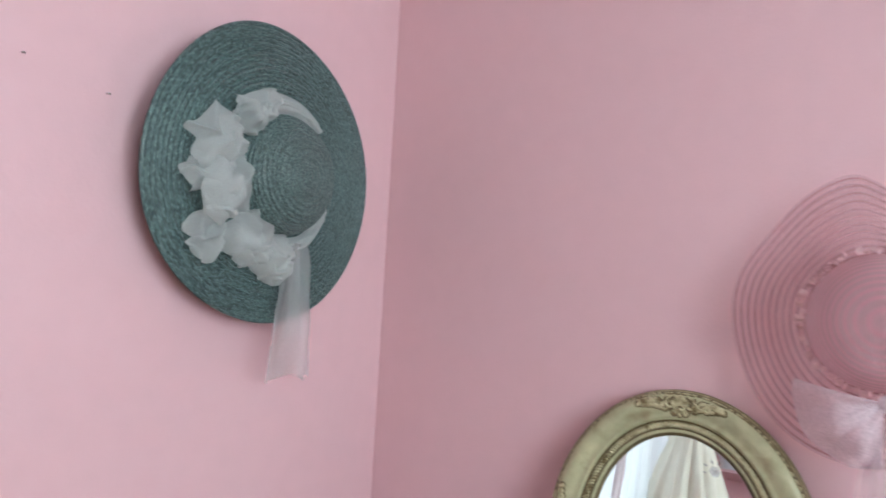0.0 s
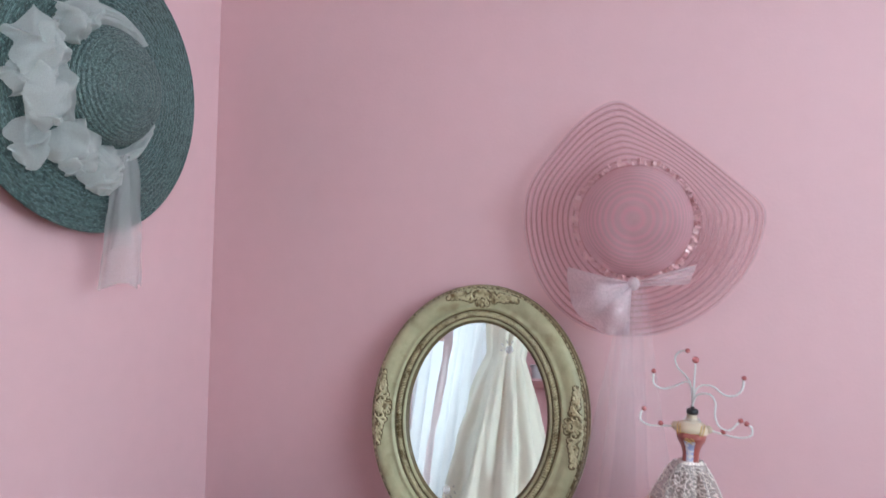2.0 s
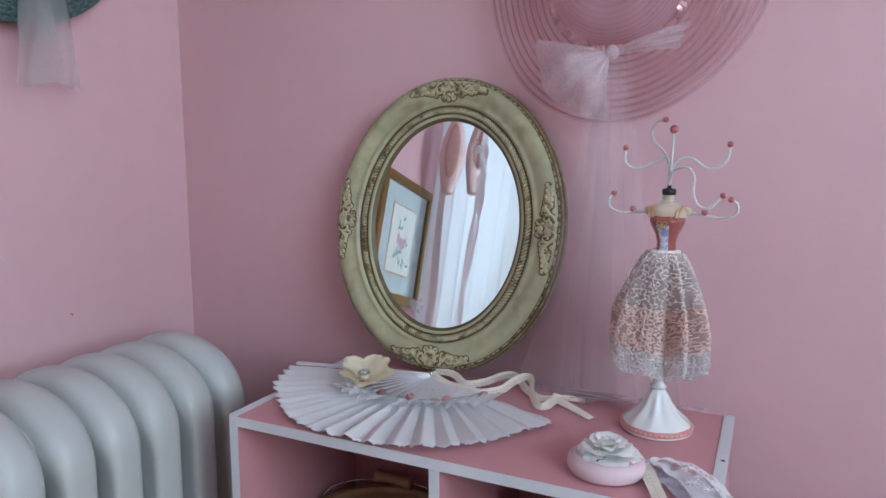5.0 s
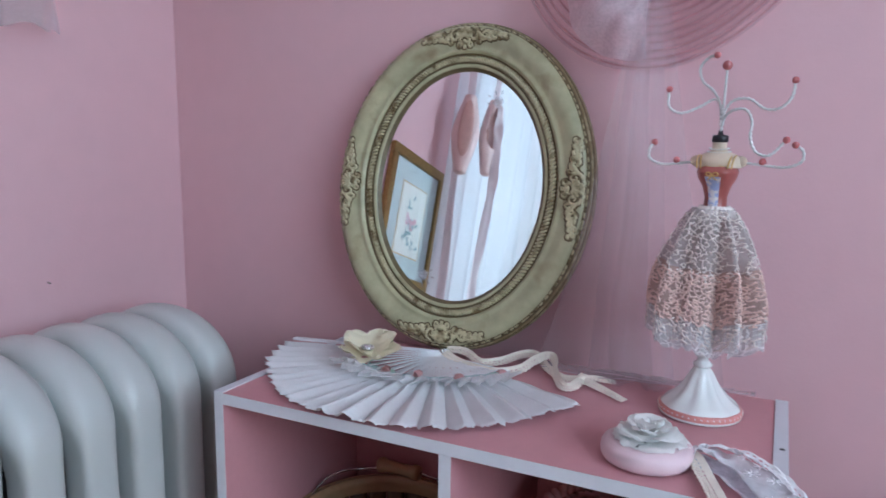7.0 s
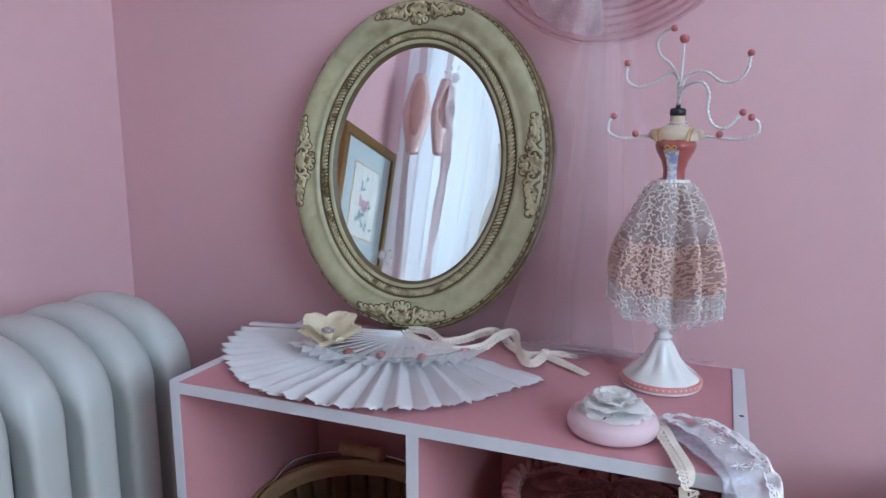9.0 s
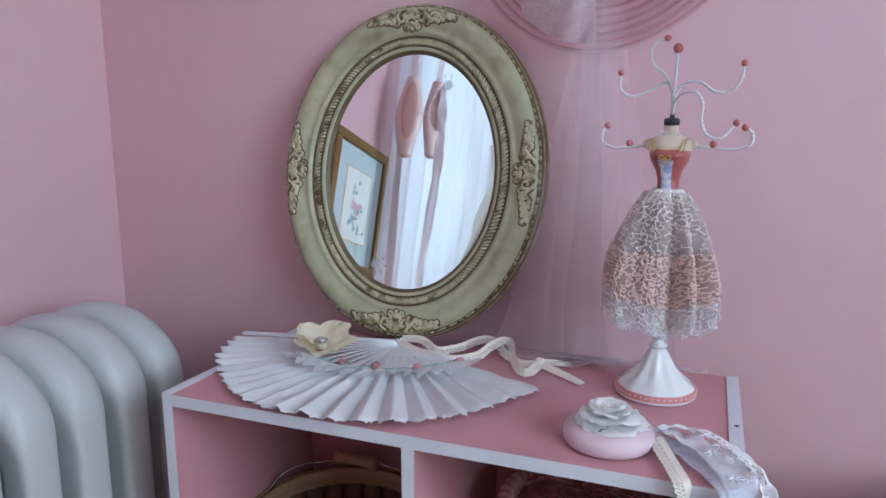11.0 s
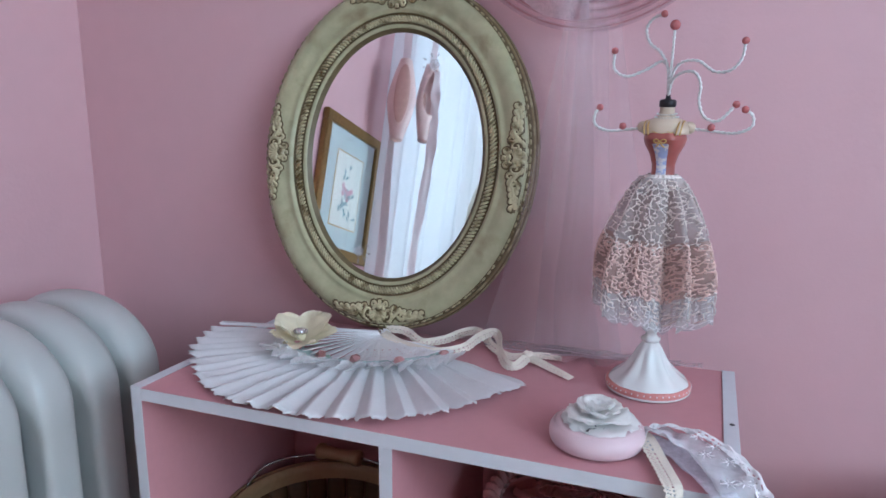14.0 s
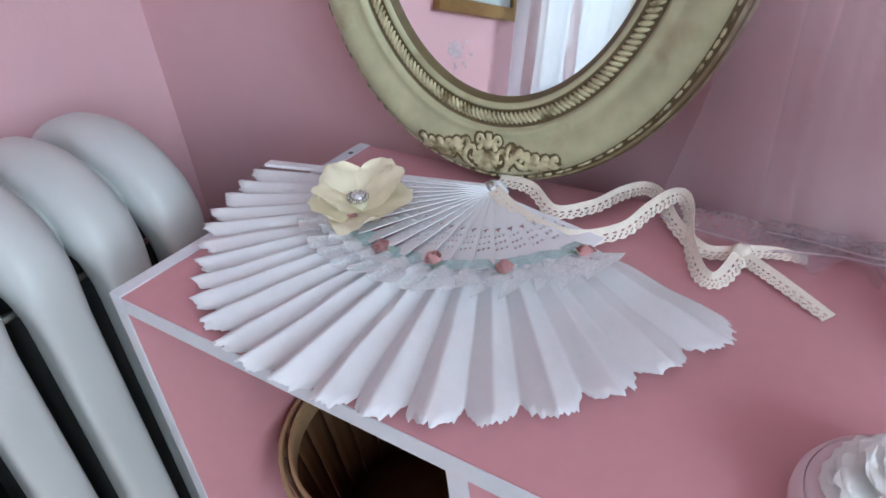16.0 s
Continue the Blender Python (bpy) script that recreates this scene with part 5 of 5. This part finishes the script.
part("brim", grid(150, 44, pink_brim, close=True), HAT_PINK, pink, "sheer ringed brim with a folded side")
for v in (0.89, 0.79, 0.69, 0.59):
    part("brim_wire", tube([Vector(pink_brim(i / 120 % 1.0, v)) for i in range(121)], 0.0005, 5, ends=False), CROWN_PINK, pink, "stitched brim edge")
part("crown", grid(100, 40, pink_crown, close=True), CROWN_PINK, pink, "domed sheer crown")
sq = bmesh.new()
rnd = random.Random(8)
for i in range(150):
    a = math.tau * i / 150 + rnd.uniform(-0.02, 0.02)
    r = PCR + 0.004 + rnd.uniform(-0.003, 0.005)
    m = Matrix.Translation((r * math.cos(a), r * math.sin(a), 0.040 + rnd.uniform(-0.006, 0.008))) @ Euler((rnd.uniform(-1.2, 1.2), rnd.uniform(-1.2, 1.2), a)).to_matrix().to_4x4()
    k = rnd.uniform(0.003, 0.0072)
    q = [sq.verts.new(m @ Vector(c)) for c in ((-k, -k * 0.6, 0), (k, -k * 0.6, 0.0008), (k * 0.8, k * 0.6, 0), (-k * 0.8, k * 0.7, 0.0008))]
    sq.faces.new(q)
part("sequin_band", sq, SEQUIN, pink, "band of pink sequins round the crown", smooth=False)


def bow_loop(side, length, drop, width, seed):
    def fn(u, v):
        fan_w = width * (0.18 + 0.82 * v ** 0.8)
        x = side * length * v + (u - 0.5) * fan_w * 0.35 * side
        y = -drop * v + (u - 0.5) * fan_w
        z = 0.064 + 0.016 * math.sin(math.pi * v) + 0.007 * math.sin(u * 15 + seed) * v + 0.004 * wob(u * 6, v * 5, seed)
        return Vector((x, y - PCR - 0.012, z))
    return grid(24, 16, fn)


def drooped_loop(u, v):
    """The large loop: a quarter fan that hangs down from the knot."""
    a = radians(168 + 100 * u)
    r = (0.112 - 0.022 * u + 0.006 * math.sin(math.pi * u)) * v
    return Vector((r * math.cos(a), r * math.sin(a) - PCR - 0.010, 0.064 + 0.022 * math.sin(math.pi * v) + 0.008 * v * math.sin(u * 17 + 1) + 0.005 * wob(u * 7, v * 4)))


bowp = part("bow", grid(30, 16, drooped_loop), BOW_TULLE, pink, "sheer mauve bow")
part("bow_loop", bow_loop(1, 0.098, -0.020, 0.034, 4.0), BOW_TULLE, bowp)
part("bow_loop", grid(24, 16, lambda u, v: drooped_loop(0.15 + 0.7 * u, 0.86 * v) + Vector((0.002, 0, 0.012 * math.sin(math.pi * v)))), BOW_TULLE, bowp)
part("bow_knot", ball((0.002, -PCR - 0.012, 0.070), 0.010, (1, 1.2, 0.8), 12), BOW_TULLE, bowp)


def long_tail(x_top, x_bot, w_top, w_bot, y_bot, seed, bottom):
    """A sheer tail from the bow down to the shelf, in loose folds, its end lying on the board."""
    def fn(u, v):
        t = min(1, v / 0.92)
        x = x_top + (x_bot - x_top) * t ** 1.3 + (u - 0.5) * (w_top + (w_bot - w_top) * t ** 1.2) + 0.020 * t * wob(t * 2.5, u * 1.5 + seed, seed)
        z = 0.070 + (y_bot - 0.070) * t + 0.013 * math.sin(u * 19 + seed + 2 * t) * (0.3 + t) + 0.006 * wob(u * 4, v * 5, seed)
        y = -PCR - 0.012 + (bottom + PCR + 0.012) * t
        if v > 0.92:
            z += (v - 0.92) / 0.08 * 0.035
            y = bottom + 0.0015 + 0.003 * abs(wob(u * 9, v * 9, seed))
        return Vector((x, y, z))
    return grid(56, 50, fn)


FLOOR_Y = ZTOP - PZ + 0.003
for x_top, x_bot, w_top, w_bot, y_bot, seed, label in ((0.0, -0.030, 0.030, 0.190, 0.072, 1.0, "long sheer tulle tail"), (0.006, 0.045, 0.034, 0.150, 0.066, 3.4, "long sheer tulle tail"),
                                                       (-0.008, -0.020, 0.020, 0.080, 0.074, 6.1, "narrow sheer tulle tail")):
    part("bow_tail", long_tail(x_top, x_bot, w_top, w_bot, y_bot, seed, FLOOR_Y), PINK_TULLE, bowp, label)
for x0, x1, y, deep in ((-0.120, 0.130, 0.070, 0.040), (-0.045, 0.155, 0.068, 0.026)):
    hem = grid(60, 5, lambda u, v: Vector((x0 + (x1 - x0) * u, FLOOR_Y + 0.004 + 0.003 * wob(u * 8, v * 2, deep * 90), y + deep * v * (0.75 + 0.25 * math.sin(u * 5)) + 0.006 * wob(u * 5, 2.0))))
    part("tail_hem", hem, HEM_TULLE, bowp, "doubled tulle hem lying on the shelf")
    part("tail_edge", grid(60, 1, lambda u, v: Vector((x0 + (x1 - x0) * u, FLOOR_Y + 0.0048 + 0.003 * wob(u * 8, 2, deep * 90), y + (deep - 0.003 + 0.003 * v) * (0.75 + 0.25 * math.sin(u * 5)) + 0.006 * wob(u * 5, 2.0)))),
         BOW_TULLE, bowp, "stitched tulle edge")

# ---- framed print on the west wall ----
PY0, PY1, PZ0, PZ1 = -1.212, -0.852, 0.938, 1.362
print_ = thing("framed_print", pose(0.0, (PY0 + PY1) / 2, PZ0), "gilt framed flower print with a pale mount on the pink wall", "picture")
w, h = (PY1 - PY0) / 2, PZ1 - PZ0
for y0, y1, z0, z1 in ((-w, w, 0, 0.032), (-w, w, h - 0.032, h), (-w, -w + 0.032, 0.032, h - 0.032), (w - 0.032, w, 0.032, h - 0.032)):
    bm = box(0.001, y0, z0, 0.020, y1, z1, 0.0025)
    part("frame_side", bm, PIC_GOLD, print_, "moulded gilt frame", smooth=False)
part("mount", box(0.001, -w + 0.03, 0.03, 0.010, w - 0.03, h - 0.03), MAT_BOARD, print_, smooth=False)
part("mount_line", box(0.0101, -w + 0.095, 0.095, 0.0106, w - 0.095, h - 0.095), GOLD, print_, "thin gold line", smooth=False)
part("print_sheet", box(0.0107, -w + 0.099, 0.099, 0.0112, w - 0.099, h - 0.099), PAPER, print_, smooth=False)
for name, m_, seed, n in (("painted_blossom", FLOWER_INK, 3, 9), ("painted_leaf", LEAF_INK, 9, 22)):
    bm = bmesh.new()
    rnd = random.Random(seed)
    for i in range(n):
        t = rnd.uniform(-1, 1)
        cy = rnd.gauss(0, 0.013 if n < 10 else 0.026)
        cz = h / 2 + (rnd.gauss(0, 0.016) if n < 10 else t * 0.085)
        petal(bm, Matrix.Translation((0.0118, cy, cz)) @ pose(0, 0, 0, rnd.uniform(0, 360), 0, 0) @ pose(0, 0, 0, 0, 90, 0) @ pose(0, 0, 0, 0, 0, rnd.uniform(0, 360)), 0.022, 0.018 if n < 10 else 0.011, 0.0, 0.0, i, 5)
    part(name, bm, m_, print_)
pg = part("picture_glass", box(0.0135, -w + 0.031, 0.031, 0.0145, w - 0.031, h - 0.031), GLASS, print_, smooth=False)
pg.visible_shadow = False

# ---- curtain, ballet shoes and dress by the west window ----
CY0, CY1, CZ0, CZ1 = -2.68, -1.14, 0.25, 2.26
curtain = thing("sheer_curtain", pose(0.052, (CY0 + CY1) / 2, CZ1), "sheer white curtain drawn across the window", "curtain")
part("cloth", grid(240, 20, lambda u, v: Vector((0.020 * math.sin(u * math.tau * 10 + 2.2 * wob(u * 6)) * (0.6 + 0.4 * v) + 0.012 * wob(u * 9, v * 2), CY0 + (CY1 - CY0) * u - (CY0 + CY1) / 2,
     -(CZ1 - CZ0) * v))), CURTAIN, curtain)
part("curtain_rod", tube([Vector((0.062, y, 0.0)) for y in (-0.76, -0.3, 0.3, 0.90)], 0.009, 10), TRIM_WHITE, curtain, "white curtain rod")
for s in (-1, 1):
    part("rod_bracket", tube([Vector((-0.053, s * 0.73, 0.0)), Vector((0.0, s * 0.73, 0.0)), Vector((0.062, s * 0.73, 0.0))], 0.006, 8), TRIM_WHITE, curtain)


def shoe_mesh():
    """A pointe shoe that hangs by its heel: z down the sole to the boxed toe."""
    L = 0.272

    def fn(u, v):
        a = u * math.tau
        z = -L * v
        wide = (0.006 + 0.042 * math.sin(math.pi * (0.10 + 0.62 * v))) * (1 - 0.52 * max(0, v - 0.5) / 0.5)
        deep = 0.022 + 0.008 * v - 0.014 * max(0, v - 0.5) / 0.5
        return Vector((wide * math.cos(a), deep * math.sin(a), z))

    def keep(i, j):
        return ((j - 20) / 17) ** 2 + ((i - 13.5) / (5.5 + 0.10 * j)) ** 2 > 1
    return grid(56, 56, fn, close=True, keep=keep)


for k, (sx, sy, sz, turn, label) in enumerate(((0.100, -1.150, 1.625, 66, "worn pink satin ballet shoe hanging by its ribbon, sole outwards"), (0.135, -1.285, 1.662, -150, "pink satin ballet shoe hanging by its ribbon, front outwards"))):
    shoe = tagged(new("ballet_shoe"), label, "ballet shoe", "ballet shoes by the window")
    shoe.matrix_world = pose(sx, sy, sz, 0, 0, 90 + turn)
    top = shoe.matrix_world.inverted() @ Vector((0.114, sy, 2.262))
    up = part("upper", shoe_mesh(), SHOE_SATIN, shoe)
    thicken(up, 0.002)
    part("toe_box", ball((0, 0, -0.271), 0.0160, (1.05, 0.95, 0.45), 14), SHOE_SATIN, shoe)
    sole = ball((0, -0.0285, -0.122), 0.100, (0.25, 0.05, 1.0), 20)
    part("sole", sole, SHOE_SOLE, shoe, "scuffed leather sole")
    part("ribbon", ribbon([(0, 0, 0.0), (0.004, 0, 0.15), top * 0.5, top], 0.026, [0, 0, 0, 0], 30, 3), SHOE_RIBBON, shoe, "pink satin ribbon")
    part("ribbon", ribbon([(0.01, 0.02, -0.02), (0.016, 0.03, -0.3), (0.0, 0.024, -0.7), (0.01, 0.03, -1.15)], 0.030, [0, 40, 10, 50], 40, 3, ruffle=0.012), SHOE_RIBBON, shoe, "loose satin ribbon end")

dress = thing("ivory_dress", pose(0.222, -2.08, 0.10), "long ivory satin dress with straps on a hanger", "dress")


def gown(u, v):
    a = u * math.tau
    z = 1.55 * (1 - v)
    if v < 0.11:
        r = 0.150 - 0.25 * v
    else:
        r = min(0.52, 0.122 + 0.54 * (v - 0.11) ** 0.85)
    fold = math.sin(a * 13 + 2.5 * wob(v * 2, a)) * (0.05 + 0.12 * max(0, v - 0.1)) + 0.09 * wob(math.cos(a) * 4, math.sin(a) * 4, v * 9) + 0.08 * wob(math.cos(a) * 9, math.sin(a) * 9, v * 3)
    r *= 1 + fold
    return Vector((max(-0.125 - 0.01 * wob(a * 2, v * 4), r * 0.72 * math.cos(a)), r * math.sin(a), z + 0.02 * wob(a, 4) * (v < 0.05)))


part("gown", grid(120, 48, gown, close=True), DRESS_SATIN, dress)
for s in (-1, 1):
    part("strap", ribbon([(0.02, s * 0.10, 1.54), (0.01, s * 0.085, 1.63), (-0.02, s * 0.09, 1.55)], 0.022, [0, 0, 0], 16, 2), DRESS_SATIN, dress, "ivory shoulder strap")
part("hanger", tube(spline([(0, -0.16, 1.57), (0, -0.08, 1.63), (0, 0, 1.67), (0, 0.08, 1.63), (0, 0.16, 1.57)], 20), 0.008, 8), HANDLE_WOOD, dress, "wooden hanger")
part("hanger_hook", tube(spline([(0, 0, 1.67), (0, 0, 1.80), (-0.02, 0.0, 1.98), (-0.08, 0.0, 2.12), (-0.086, 0, 2.155)], 16), 0.003, 8), STEEL, dress, "metal hanger hook")

# ---- far corner: a bracket shelf with a tub ----
ledge = thing("wall_shelf", pose(0.30, -3.30, 1.520), "small pink painted shelf board fixed to the wall", "shelf")
part("board", box(-0.20, 0.0, 0.0, 0.20, 0.33, 0.014, 0.002), PINK_WALL, ledge, smooth=False)
for x in (-0.15, 0.15):
    part("bracket", tube(spline([(x, 0.006, -0.12), (x, 0.06, -0.10), (x, 0.16, -0.03), (x, 0.26, -0.004)], 12), 0.007, 8), TRIM_WHITE, ledge, "white shelf bracket")
tub = thing("plastic_tub", pose(0.290, -3.10, 1.5345), "frosted white plastic tub with a rolled rim on the shelf", "tub")


def tub_wall(u, v):
    a = u * math.tau
    k = 0.86 + 0.14 * v
    c, s = math.cos(a), math.sin(a)
    return Vector((0.125 * k * math.copysign(abs(c) ** 0.45, c), 0.085 * k * math.copysign(abs(s) ** 0.45, s), 0.001 + 0.086 * v))


thicken(part("body", grid(48, 8, tub_wall, close=True), TUB_WHITE, tub), 0.0016)
part("rim", tube([Vector((*(tub_wall(i / 64 % 1.0, 1.0) * 1.04).xy, 0.088)) for i in range(65)], 0.0042, 8, ends=False), TUB_WHITE, tub, "rolled rim")
part("bottom", box(-0.095, -0.060, 0.0, 0.095, 0.060, 0.003, 0.001), TUB_WHITE, tub)

# ---- small marks on the walls ----
for n_, (x, y, z, nx) in enumerate(((0.0, -0.775, 1.652, 1), (0.0, -0.660, 1.633, 1), (0.0, -0.29, 0.83, 1))):
    pin = tagged(part("nail", tube([Vector((x - 0.004, y, z)), Vector((x + 0.003, y, z)), Vector((x + 0.006, y, z - 0.001))], 0.0016, 8), STEEL), "small old steel nail in the pink wall", "nail", "nails in the wall")
